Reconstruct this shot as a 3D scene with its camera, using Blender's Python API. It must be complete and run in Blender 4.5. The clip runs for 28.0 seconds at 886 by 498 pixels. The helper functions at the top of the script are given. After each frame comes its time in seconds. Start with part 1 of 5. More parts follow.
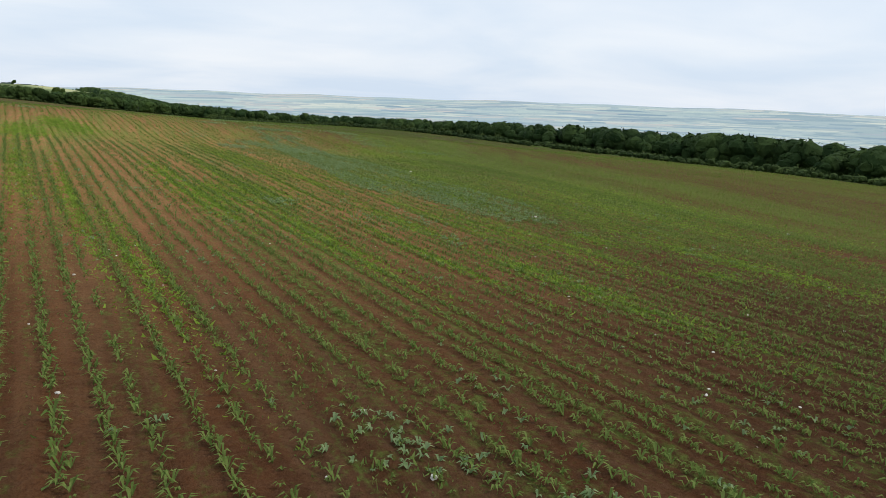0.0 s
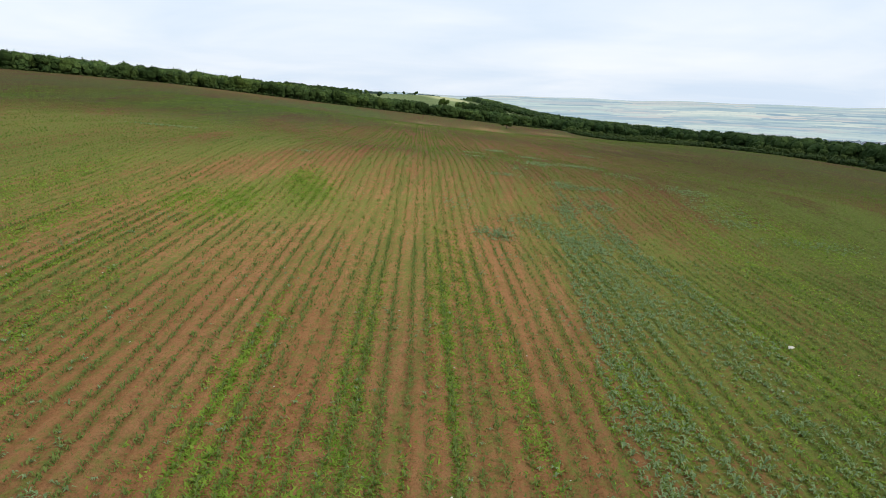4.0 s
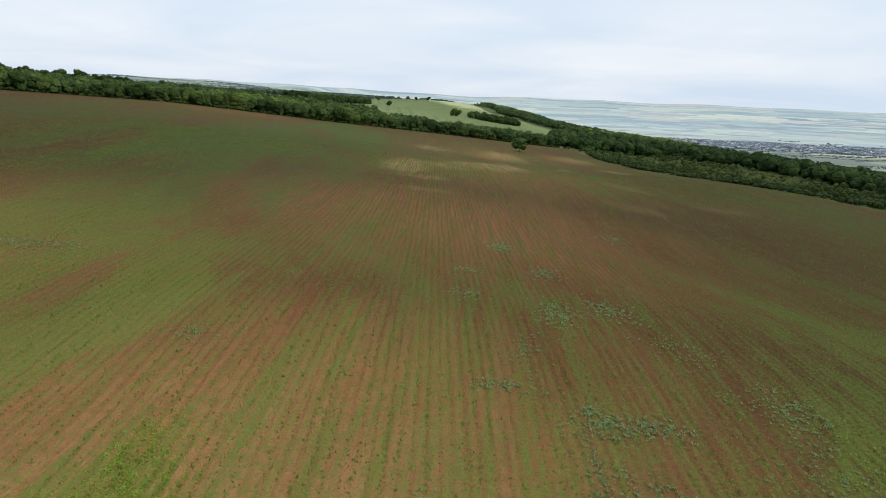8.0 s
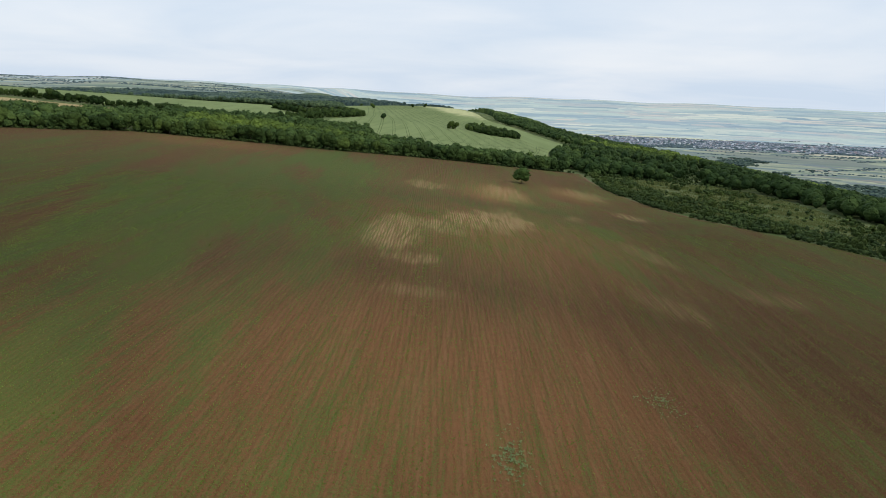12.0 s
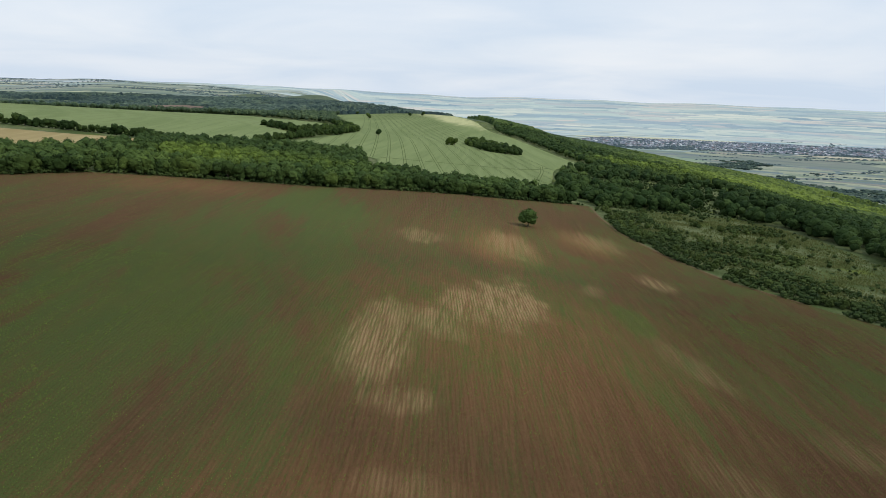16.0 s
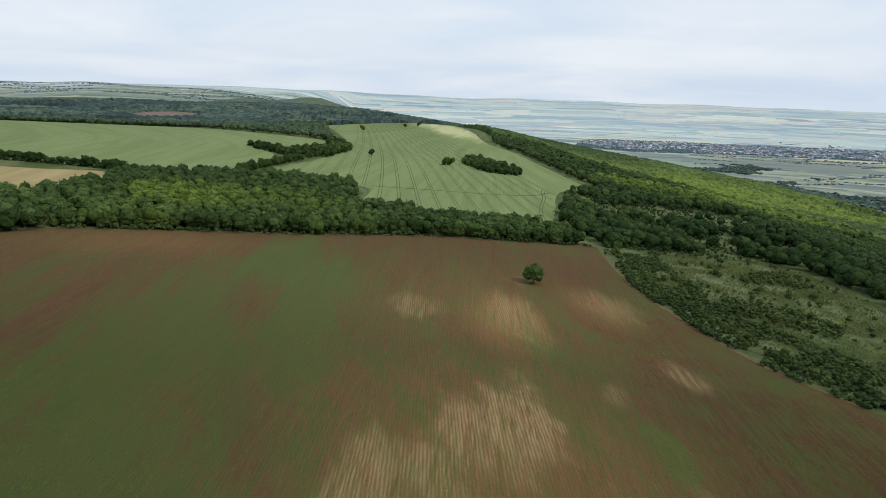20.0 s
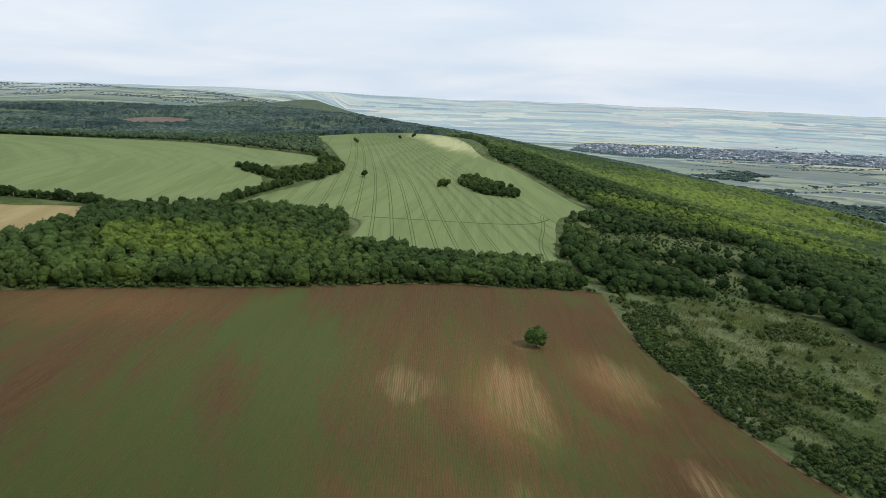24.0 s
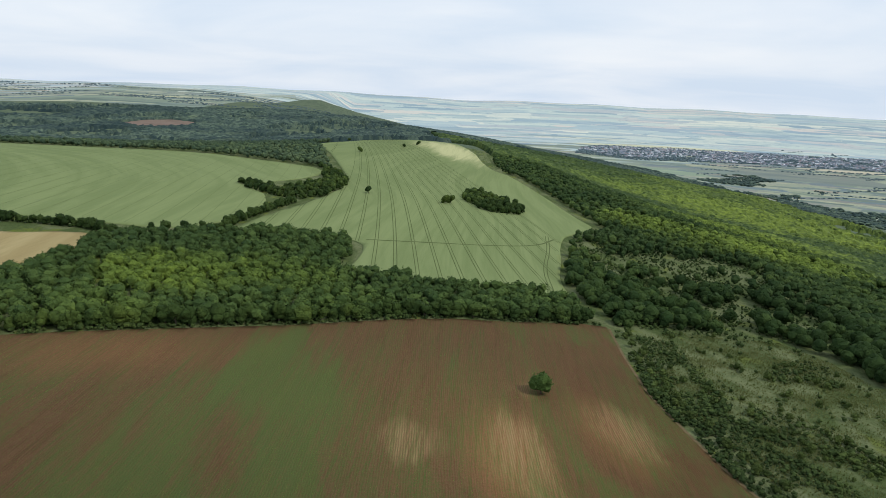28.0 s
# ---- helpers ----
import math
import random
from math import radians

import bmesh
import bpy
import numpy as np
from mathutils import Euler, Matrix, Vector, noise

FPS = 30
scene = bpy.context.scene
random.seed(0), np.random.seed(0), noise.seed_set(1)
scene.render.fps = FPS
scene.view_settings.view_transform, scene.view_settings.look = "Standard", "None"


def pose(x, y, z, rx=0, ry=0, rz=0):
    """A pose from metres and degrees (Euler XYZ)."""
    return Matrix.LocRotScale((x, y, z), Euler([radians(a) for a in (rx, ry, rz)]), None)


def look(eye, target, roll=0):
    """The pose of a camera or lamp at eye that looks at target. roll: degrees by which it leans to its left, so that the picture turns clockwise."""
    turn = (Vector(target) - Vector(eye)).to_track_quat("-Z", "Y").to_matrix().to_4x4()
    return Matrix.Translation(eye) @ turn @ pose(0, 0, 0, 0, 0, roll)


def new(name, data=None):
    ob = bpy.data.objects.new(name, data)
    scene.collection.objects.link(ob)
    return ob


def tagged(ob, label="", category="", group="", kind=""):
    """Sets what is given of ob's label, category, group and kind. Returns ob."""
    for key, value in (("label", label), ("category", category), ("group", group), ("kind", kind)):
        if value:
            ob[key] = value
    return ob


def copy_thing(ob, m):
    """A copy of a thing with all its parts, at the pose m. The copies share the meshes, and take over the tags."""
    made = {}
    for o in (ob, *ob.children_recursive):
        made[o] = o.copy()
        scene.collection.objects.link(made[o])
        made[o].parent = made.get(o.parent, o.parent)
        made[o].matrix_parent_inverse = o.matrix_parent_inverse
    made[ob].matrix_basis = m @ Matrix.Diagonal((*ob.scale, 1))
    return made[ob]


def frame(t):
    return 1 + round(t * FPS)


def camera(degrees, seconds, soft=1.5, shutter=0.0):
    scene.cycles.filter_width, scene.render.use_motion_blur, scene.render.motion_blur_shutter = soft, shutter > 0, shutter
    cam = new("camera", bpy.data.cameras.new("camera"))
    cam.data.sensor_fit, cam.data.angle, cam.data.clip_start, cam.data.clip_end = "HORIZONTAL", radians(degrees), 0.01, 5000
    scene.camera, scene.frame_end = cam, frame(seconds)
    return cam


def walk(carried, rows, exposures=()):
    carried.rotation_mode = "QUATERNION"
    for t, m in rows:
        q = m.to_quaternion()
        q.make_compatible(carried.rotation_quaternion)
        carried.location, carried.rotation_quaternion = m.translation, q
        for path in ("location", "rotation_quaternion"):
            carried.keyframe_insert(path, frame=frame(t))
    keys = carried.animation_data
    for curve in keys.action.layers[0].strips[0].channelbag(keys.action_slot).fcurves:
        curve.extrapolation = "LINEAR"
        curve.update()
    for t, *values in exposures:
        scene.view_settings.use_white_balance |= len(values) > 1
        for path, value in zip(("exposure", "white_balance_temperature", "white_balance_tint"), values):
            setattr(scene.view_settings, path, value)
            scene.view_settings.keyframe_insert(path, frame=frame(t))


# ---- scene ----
cam = camera(68.1, 28.0, soft=0.6)

PATH = [
    (0, (-6.507, -39.805, 8.478), (-5.591, -38.087, 8.02), 2.0),
    (0.5, (-4.609, -36.558, 8.58), (-3.786, -34.794, 8.121), 1.9),
    (1, (-2.776, -33.258, 8.728), (-2.131, -31.423, 8.265), 1.7),
    (1.5, (-0.992, -29.85, 9.052), (-0.587, -27.948, 8.587), 1.6),
    (2, (0.649, -26.545, 9.419), (0.797, -24.606, 8.952), 1.3),
    (2.5, (2.113, -23.187, 9.919), (2.18, -21.243, 9.451), 1.3),
    (3, (3.27, -19.669, 10.453), (3.305, -17.725, 9.985), 1.5),
    (3.5, (4.206, -16.224, 11.131), (4.153, -14.281, 10.661), 1.6),
    (4, (4.982, -12.823, 12.052), (4.886, -10.882, 11.58), 1.6),
    (4.5, (5.631, -9.344, 13.055), (5.534, -7.403, 12.582), 1.6),
    (6.5, (6.388, 4.616, 18.448), (6.262, 6.556, 17.975), 2.0),
    (7, (6.418, 8.413, 19.692), (6.288, 10.351, 19.217), 2.1),
    (7.5, (6.391, 12.19, 20.856), (6.259, 14.129, 20.381), 2.1),
    (8, (6.348, 15.979, 22.167), (6.212, 17.917, 21.692), 2.1),
    (8.5, (6.237, 19.844, 23.507), (6.101, 21.782, 23.033), 2.1),
    (9, (6.404, 23.38, 25.044), (6.265, 25.318, 24.571), 2.1),
    (9.5, (6.177, 27.35, 26.53), (6.042, 29.289, 26.057), 2.1),
    (10, (6.036, 30.931, 28.052), (5.899, 32.87, 27.58), 2.1),
    (10.5, (5.803, 34.455, 29.886), (5.668, 36.393, 29.412), 2.0),
    (11, (5.535, 38.587, 31.49), (5.4, 40.525, 31.015), 2.0),
    (11.5, (5.152, 42.528, 33.194), (5.019, 44.465, 32.716), 2.0),
    (12, (4.739, 46.268, 34.991), (4.608, 48.205, 34.511), 1.9),
    (12.5, (4.57, 50.018, 36.648), (4.439, 51.956, 36.168), 1.9),
    (14.5, (3.076, 68.346, 43.022), (2.945, 70.283, 42.542), 1.8),
    (15, (2.73, 73.12, 44.961), (2.6, 75.057, 44.48), 1.8),
    (15.5, (2.571, 77.121, 47.086), (2.441, 79.058, 46.603), 1.8),
    (16, (2.407, 81.1, 49.012), (2.278, 83.036, 48.528), 1.7),
    (16.5, (2.081, 85.603, 50.697), (1.953, 87.54, 50.214), 1.7),
    (17, (1.788, 89.749, 52.757), (1.661, 91.685, 52.274), 1.8),
    (17.5, (1.758, 94.326, 54.975), (1.63, 96.262, 54.489), 1.7),
    (18, (1.435, 98.519, 57.057), (1.308, 100.455, 56.57), 1.7),
    (18.5, (1.24, 102.47, 59.055), (1.113, 104.406, 58.568), 1.6),
    (19, (0.937, 106.514, 60.97), (0.813, 108.45, 60.482), 1.6),
    (19.5, (0.327, 109.997, 62.621), (0.205, 111.933, 62.135), 1.6),
    (20, (-0.166, 113.466, 64.808), (-0.285, 115.402, 64.321), 1.6),
    (20.5, (-0.675, 117.572, 66.72), (-0.791, 119.509, 66.232), 1.7),
    (21, (-0.966, 121.228, 68.65), (-1.081, 123.165, 68.164), 1.8),
    (21.5, (-1.165, 124.864, 70.546), (-1.278, 126.8, 70.059), 1.8),
    (23.5, (-2.164, 135.827, 78.93), (-2.27, 137.764, 78.442), 1.9),
    (24, (-2.323, 137.687, 80.926), (-2.427, 139.623, 80.438), 1.9),
    (24.5, (-2.618, 138.511, 82.92), (-2.717, 140.448, 82.431), 1.9),
    (25, (-2.697, 138.781, 85.16), (-2.798, 140.717, 84.669), 1.9),
    (25.5, (-2.802, 139.08, 87.068), (-2.905, 141.016, 86.576), 2.0),
    (26, (-2.926, 139.617, 88.95), (-3.033, 141.553, 88.459), 2.0),
    (26.5, (-3.06, 140.814, 90.761), (-3.17, 142.75, 90.269), 2.1),
    (27, (-3.296, 141.96, 92.516), (-3.408, 143.895, 92.024), 2.1),
    (27.5, (-3.296, 143.393, 94.195), (-3.41, 145.328, 93.702), 2.2),
    (28, (-3.377, 145.183, 95.422), (-3.492, 147.118, 94.927), 2.2),
]
walk(cam, [(t, look(eye, target, roll)) for t, eye, target, roll in PATH],
     exposures=[(0, -0.2), (1.5, -0.13), (3, -0.11), (5, -0.11), (8, -0.21), (12, -0.27), (17, -0.28), (28, -0.22)])

# ---- sky and sun ----
SUN_ELEV, SUN_TURN = 46.0, 112.0      # degrees above the horizon, degrees from north (+y) towards east (+x)
world = bpy.data.worlds.new("sky")
scene.world = world
world.use_nodes = True
wn, wl = world.node_tree.nodes, world.node_tree.links
wn.clear()
w_out = wn.new("ShaderNodeOutputWorld")
w_bg = wn.new("ShaderNodeBackground")
w_sky = wn.new("ShaderNodeTexSky")
w_sky.sky_type, w_sky.sun_disc = "NISHITA", False
w_sky.sun_elevation, w_sky.sun_rotation = radians(SUN_ELEV), radians(SUN_TURN)
w_sky.air_density, w_sky.dust_density = 1.0, 2.0
w_bg.inputs["Strength"].default_value = 0.1
w_co = wn.new("ShaderNodeTexCoord")
w_sep = wn.new("ShaderNodeSeparateXYZ")
wl.new(w_co.outputs["Generated"], w_sep.inputs[0])
# thin high cloud: direction divided by height gives a flat layer seen in perspective
w_up = wn.new("ShaderNodeMath")
w_up.operation = "ADD"
w_up.inputs[1].default_value = 0.16
wl.new(w_sep.outputs["Z"], w_up.inputs[0])
w_div = wn.new("ShaderNodeVectorMath")
w_div.operation = "DIVIDE"
w_cmb = wn.new("ShaderNodeCombineXYZ")
for k in range(3):
    wl.new(w_up.outputs[0], w_cmb.inputs[k])
wl.new(w_co.outputs["Generated"], w_div.inputs[0])
wl.new(w_cmb.outputs[0], w_div.inputs[1])
w_map = wn.new("ShaderNodeMapping")
w_map.inputs["Scale"].default_value = (0.62, 0.72, 0.3)
w_map.inputs["Rotation"].default_value = (0, 0, radians(-14))
wl.new(w_div.outputs[0], w_map.inputs[0])
w_noise = wn.new("ShaderNodeTexNoise")
w_noise.inputs["Scale"].default_value, w_noise.inputs["Detail"].default_value, w_noise.inputs["Roughness"].default_value = 1.0, 5, 0.5
w_noise.inputs["Distortion"].default_value = 0.4
wl.new(w_map.outputs[0], w_noise.inputs["Vector"])
w_ramp = wn.new("ShaderNodeValToRGB")
w_ramp.color_ramp.elements[0].position, w_ramp.color_ramp.elements[0].color = 0.34, (8.3, 9.7, 11.5, 1)
w_ramp.color_ramp.elements[1].position, w_ramp.color_ramp.elements[1].color = 0.70, (10.9, 11.5, 12.3, 1)
wl.new(w_noise.outputs["Fac"], w_ramp.inputs[0])
w_mix = wn.new("ShaderNodeMix")
w_mix.data_type = "RGBA"
w_mix.inputs[0].default_value = 0.88
wl.new(w_sky.outputs[0], w_mix.inputs[6])
wl.new(w_ramp.outputs[0], w_mix.inputs[7])
wl.new(w_mix.outputs[2], w_bg.inputs["Color"])
wl.new(w_bg.outputs[0], w_out.inputs[0])

sun_data = bpy.data.lights.new("sun", "SUN")
sun_data.energy, sun_data.angle, sun_data.color = 2.2, radians(6), (1.0, 0.94, 0.79)
sun = new("sun", sun_data)
sx, sy = math.sin(radians(SUN_TURN)) * math.cos(radians(SUN_ELEV)), math.cos(radians(SUN_TURN)) * math.cos(radians(SUN_ELEV))
sun.matrix_world = look((sx * 100, sy * 100, 100 * math.sin(radians(SUN_ELEV))), (0, 0, 0))
scene.view_settings.exposure = 0.0


# ---- materials ----
class Mat:
    """A node material with short helpers."""

    def __init__(self, name, rough=0.9):
        self.m = bpy.data.materials.new(name)
        self.m.use_nodes = True
        self.n, self.l = self.m.node_tree.nodes, self.m.node_tree.links
        self.bsdf = self.n["Principled BSDF"]
        self.bsdf.inputs["Roughness"].default_value = rough
        self.bsdf.inputs["Specular IOR Level"].default_value = 0.02
        self.pos = self.n.new("ShaderNodeNewGeometry").outputs["Position"]

    def link(self, a, b):
        self.l.new(a, b)

    def mapping(self, scale, turn=0.0, move=(0, 0, 0)):
        n = self.n.new("ShaderNodeMapping")
        n.inputs["Scale"].default_value, n.inputs["Rotation"].default_value, n.inputs["Location"].default_value = scale, (0, 0, turn), move
        self.link(self.pos, n.inputs[0])
        return n.outputs[0]

    def noise(self, vec, scale=1.0, detail=4, rough=0.6, distort=0.0):
        n = self.n.new("ShaderNodeTexNoise")
        n.inputs["Scale"].default_value, n.inputs["Detail"].default_value = scale, detail
        n.inputs["Roughness"].default_value, n.inputs["Distortion"].default_value = rough, distort
        self.link(vec, n.inputs["Vector"])
        return n.outputs["Fac"]

    def voronoi(self, vec, scale=1.0, kind="F1", output="Distance"):
        n = self.n.new("ShaderNodeTexVoronoi")
        n.feature = kind
        n.inputs["Scale"].default_value = scale
        self.link(vec, n.inputs["Vector"])
        return n.outputs[output]

    def math(self, op, a, b=0.0, c=None):
        n = self.n.new("ShaderNodeMath")
        n.operation = op
        for k, v in enumerate((a, b, c)):
            if v is None:
                continue
            if isinstance(v, (int, float)):
                n.inputs[k].default_value = v
            else:
                self.link(v, n.inputs[k])
        return n.outputs[0]

    def step(self, v, lo, hi, to0=0.0, to1=1.0):
        n = self.n.new("ShaderNodeMapRange")
        n.interpolation_type = "SMOOTHSTEP"
        for k, x in zip(("From Min", "From Max", "To Min", "To Max"), (lo, hi, to0, to1)):
            n.inputs[k].default_value = x
        self.link(v, n.inputs["Value"])
        return n.outputs[0]

    def ramp(self, v, stops):
        n = self.n.new("ShaderNodeValToRGB")
        e = n.color_ramp.elements
        e[0].position, e[0].color = stops[0][0], (*stops[0][1], 1)
        e[1].position, e[1].color = stops[-1][0], (*stops[-1][1], 1)
        for p, c in stops[1:-1]:
            e.new(p).color = (*c, 1)
        self.link(v, n.inputs[0])
        return n.outputs[0]

    def mix(self, f, a, b, blend="MIX"):
        n = self.n.new("ShaderNodeMix")
        n.data_type, n.blend_type = "RGBA", blend
        for k, v in ((0, f), (6, a), (7, b)):
            if isinstance(v, (int, float)):
                n.inputs[k].default_value = v
            elif isinstance(v, tuple):
                n.inputs[k].default_value = (*v, 1)
            else:
                self.link(v, n.inputs[k])
        return n.outputs[2]

    def colour(self, c):
        if isinstance(c, tuple):
            self.bsdf.inputs["Base Color"].default_value = (*c, 1)
        else:
            self.link(c, self.bsdf.inputs["Base Color"])
        return self

    def bump(self, v, strength, distance):
        n = self.n.new("ShaderNodeBump")
        n.inputs["Strength"].default_value, n.inputs["Distance"].default_value = strength, distance
        self.link(v, n.inputs["Height"])
        self.link(n.outputs[0], self.bsdf.inputs["Normal"])
        return self

    def spot(self, x, y, rx, ry, turn=0.0, wobble=None, rim=1.15, core=0.35):
        """A soft-edged oval at a place of the plan: 1 in its middle, 0 outside."""
        n = self.n.new("ShaderNodeMapping")
        n.vector_type = "TEXTURE"
        n.inputs["Location"].default_value, n.inputs["Rotation"].default_value, n.inputs["Scale"].default_value = (x, y, 0), (0, 0, turn), (rx, ry, 1e6)
        self.link(self.pos, n.inputs[0])
        ln = self.n.new("ShaderNodeVectorMath")
        ln.operation = "LENGTH"
        self.link(n.outputs[0], ln.inputs[0])
        d = ln.outputs["Value"]
        if wobble is not None:
            d = self.math("ADD", d, wobble)
        return self.step(d, rim, core)


ROW_TURN = math.atan(0.088)      # crop rows lean to the west of north
ROW = 0.71


def crop_material():
    """Red-brown soil with rows of seedlings, weedy and bare patches, pale streaky patches."""
    k = Mat("crop_field_soil")
    along = k.mapping((1, 1, 1), -ROW_TURN)
    sep = k.n.new("ShaderNodeSeparateXYZ")
    k.link(along, sep.inputs[0])
    wob_row = k.math("MULTIPLY", k.noise(k.mapping((0.9, 0.03, 1), -ROW_TURN), 1.0, 2, 0.5), 0.55)
    a = k.math("ADD", sep.outputs["X"], wob_row)
    # seedling line in the middle of every row
    wave = k.math("COSINE", k.math("MULTIPLY", a, 2 * math.pi / ROW))
    line = k.step(wave, 0.10, 0.95)
    gap = k.noise(k.mapping((1.9, 0.6, 1), -ROW_TURN), 1.0, 4, 0.75)
    # some rows come up thick, some hardly at all
    rowvar = k.noise(k.mapping((1.45, 0.009, 1), -ROW_TURN, (2, 8, 0)), 1.0, 3, 0.7)
    # streaks along the rows
    streak = k.noise(k.mapping((0.9, 0.020, 1), -ROW_TURN), 1.0, 5, 0.7)
    streak2 = k.noise(k.mapping((1.7, 0.035, 1), -ROW_TURN, (7, 3, 0)), 1.0, 4, 0.65)
    big = k.noise(k.mapping((0.014, 0.010, 1)), 1.0, 6, 0.62, 0.6)
    mid = k.noise(k.mapping((0.085, 0.013, 1), -ROW_TURN, (3, 9, 0)), 1.0, 6, 0.68, 0.3)
    fine = k.noise(k.mapping((4.5, 4.5, 4.5)), 1.0, 7, 0.75)
    clod = k.noise(k.mapping((1.3, 1.3, 1.3)), 1.0, 5, 0.7)
    wob = k.math("MULTIPLY", k.math("SUBTRACT", k.noise(k.mapping((0.070, 0.014, 1), -ROW_TURN, (5, 5, 0)), 1.0, 5, 0.62), 0.5), 2.0)
    wob_soft = k.math("MULTIPLY", wob, 0.4)
    # darker soil as under cloud; mid-field brighter: dry crust and painted sunlight
    bright_soil = None
    for (x, y, rx, ry, turn, v) in BRIGHT_SOIL:
        s = k.math("MULTIPLY", k.spot(x, y, rx, ry, turn, wob_soft, 1.5, 0.0), v)
        bright_soil = s if bright_soil is None else k.math("MAXIMUM", bright_soil, s)
    dark_soil = k.mix(k.step(big, 0.35, 0.65), (0.104, 0.040, 0.018), (0.132, 0.056, 0.024))
    north = k.n.new("ShaderNodeSeparateXYZ")
    k.link(k.pos, north.inputs[0])
    dark_soil = k.mix(k.step(north.outputs["Y"], 65, 170), dark_soil, (0.088, 0.056, 0.031))
    dark_soil = k.mix(k.step(north.outputs["Y"], 215, 330), dark_soil, (0.128, 0.081, 0.045))
    dark_patch = None
    for (x, y, rx, ry, turn, v) in DARK_PATCHES:
        s = k.math("MULTIPLY", k.spot(x, y, rx, ry, turn, wob_soft, 1.4, 0.1), v)
        dark_patch = s if dark_patch is None else k.math("MAXIMUM", dark_patch, s)
    dark_soil = k.mix(dark_patch, dark_soil, (0.046, 0.023, 0.012))
    soil = k.mix(bright_soil, dark_soil, (0.430, 0.205, 0.088))
    soil = k.mix(k.step(streak, 0.42, 0.66, 0.0, 0.6), soil, k.mix(bright_soil, (0.128, 0.076, 0.040), (0.46, 0.250, 0.115)))
    soil = k.mix(k.step(clod, 0.40, 0.70, 0.0, 0.5), soil, k.mix(bright_soil, (0.058, 0.027, 0.015), (0.270, 0.120, 0.052)))
    soil = k.mix(k.step(fine, 0.42, 0.66, 0.0, 0.5), soil, k.mix(bright_soil, (0.135, 0.072, 0.042), (0.42, 0.225, 0.100)))
    soil = k.mix(k.math("MULTIPLY", k.step(wave, 0.2, -1.0, 0.0, 0.36), k.step(rowvar, 0.36, 0.58)), soil, k.mix(bright_soil, (0.060, 0.026, 0.014), (0.270, 0.118, 0.050)))
    soil = k.mix(k.step(streak2, 0.46, 0.68, 0.0, 0.5), soil, k.mix(bright_soil, (0.060, 0.034, 0.018), (0.250, 0.125, 0.052)))
    grit = k.noise(k.mapping((11, 11, 11)), 1.0, 5, 0.8)
    soil = k.mix(k.step(grit, 0.50, 0.64, 0.0, 0.5), soil, k.mix(bright_soil, (0.046, 0.020, 0.011), (0.220, 0.098, 0.044)))
    soil = k.mix(k.step(grit, 0.42, 0.30, 0.0, 0.45), soil, k.mix(bright_soil, (0.190, 0.105, 0.060), (0.42, 0.235, 0.100)))
    green = k.mix(k.step(fine, 0.35, 0.65), (0.042, 0.070, 0.020), (0.074, 0.108, 0.029))
    green = k.mix(k.step(mid, 0.42, 0.72), green, (0.043, 0.084, 0.024))
    green = k.mix(k.step(north.outputs["Y"], 120, 50), green, k.mix(k.step(fine, 0.35, 0.65), (0.082, 0.130, 0.024), (0.145, 0.198, 0.042)))
    green = k.mix(k.step(north.outputs["Y"], 225, 330, 0.0, 0.6), green, (0.074, 0.128, 0.038))
    green = k.mix(k.math("MULTIPLY", bright_soil, 0.6), green, (0.190, 0.260, 0.052))
    # how weedy the ground is
    lush = k.math("ADD", k.math("MULTIPLY", mid, 0.75), k.math("MULTIPLY", big, 0.55))
    for (x, y, rx, ry, turn, v) in LUSH:
        s = k.spot(x, y, rx, ry, turn, wob)
        lush = k.math("MULTIPLY_ADD", s, v, lush)
    lush = k.math("ADD", lush, k.math("MULTIPLY", k.math("SUBTRACT", streak2, 0.47), 1.0))
    lush = k.math("ADD", lush, k.math("MULTIPLY", k.math("SUBTRACT", clod, 0.5), 0.5))
    cover = k.step(lush, 0.44, 1.18, 0.0, 0.88)
    rows = k.math("MULTIPLY", k.math("MULTIPLY", line, k.step(gap, 0.32, 0.64)), k.step(rowvar, 0.40, 0.62, 0.05, 0.9))
    cover = k.math("MAXIMUM", k.math("MULTIPLY", cover, k.math("MULTIPLY_ADD", line, 0.16, 0.84)), k.math("MULTIPLY", rows, k.step(lush, 0.3, 0.85, 0.10, 0.75)))
    # the weeds stand as small tufts with soil showing between them
    tuft = k.noise(k.mapping((5.5, 4.0, 5.5), -ROW_TURN, (4, 1, 0)), 1.0, 4, 0.7)
    cover = k.step(k.math("ADD", tuft, k.math("MULTIPLY", k.math("SUBTRACT", cover, 0.5), 0.40)), 0.34, 0.70, 0.0, 0.85)
    col = k.mix(cover, soil, green)
    pale = None
    for (x, y, rx, ry, turn, v) in PALE_PATCHES:
        s = k.math("MULTIPLY", k.spot(x, y, rx, ry, turn, wob), v)
        pale = s if pale is None else k.math("MAXIMUM", pale, s)
    lines = k.math("MULTIPLY", k.step(k.noise(k.mapping((1.1, 0.035, 1), -ROW_TURN, (1, 2, 0)), 1.0, 5, 0.75), 0.30, 0.66), k.step(wave, -0.9, 0.5, 0.45, 1.0))
    col = k.mix(k.math("MULTIPLY", pale, lines), col, (0.34, 0.235, 0.125))
    k.colour(col)
    k.bump(k.math("ADD", k.math("MULTIPLY", wave, -0.10), k.math("ADD", k.math("ADD", fine, clod), k.math("MULTIPLY", grit, 0.4))), 1.0, 0.16)
    return k.m


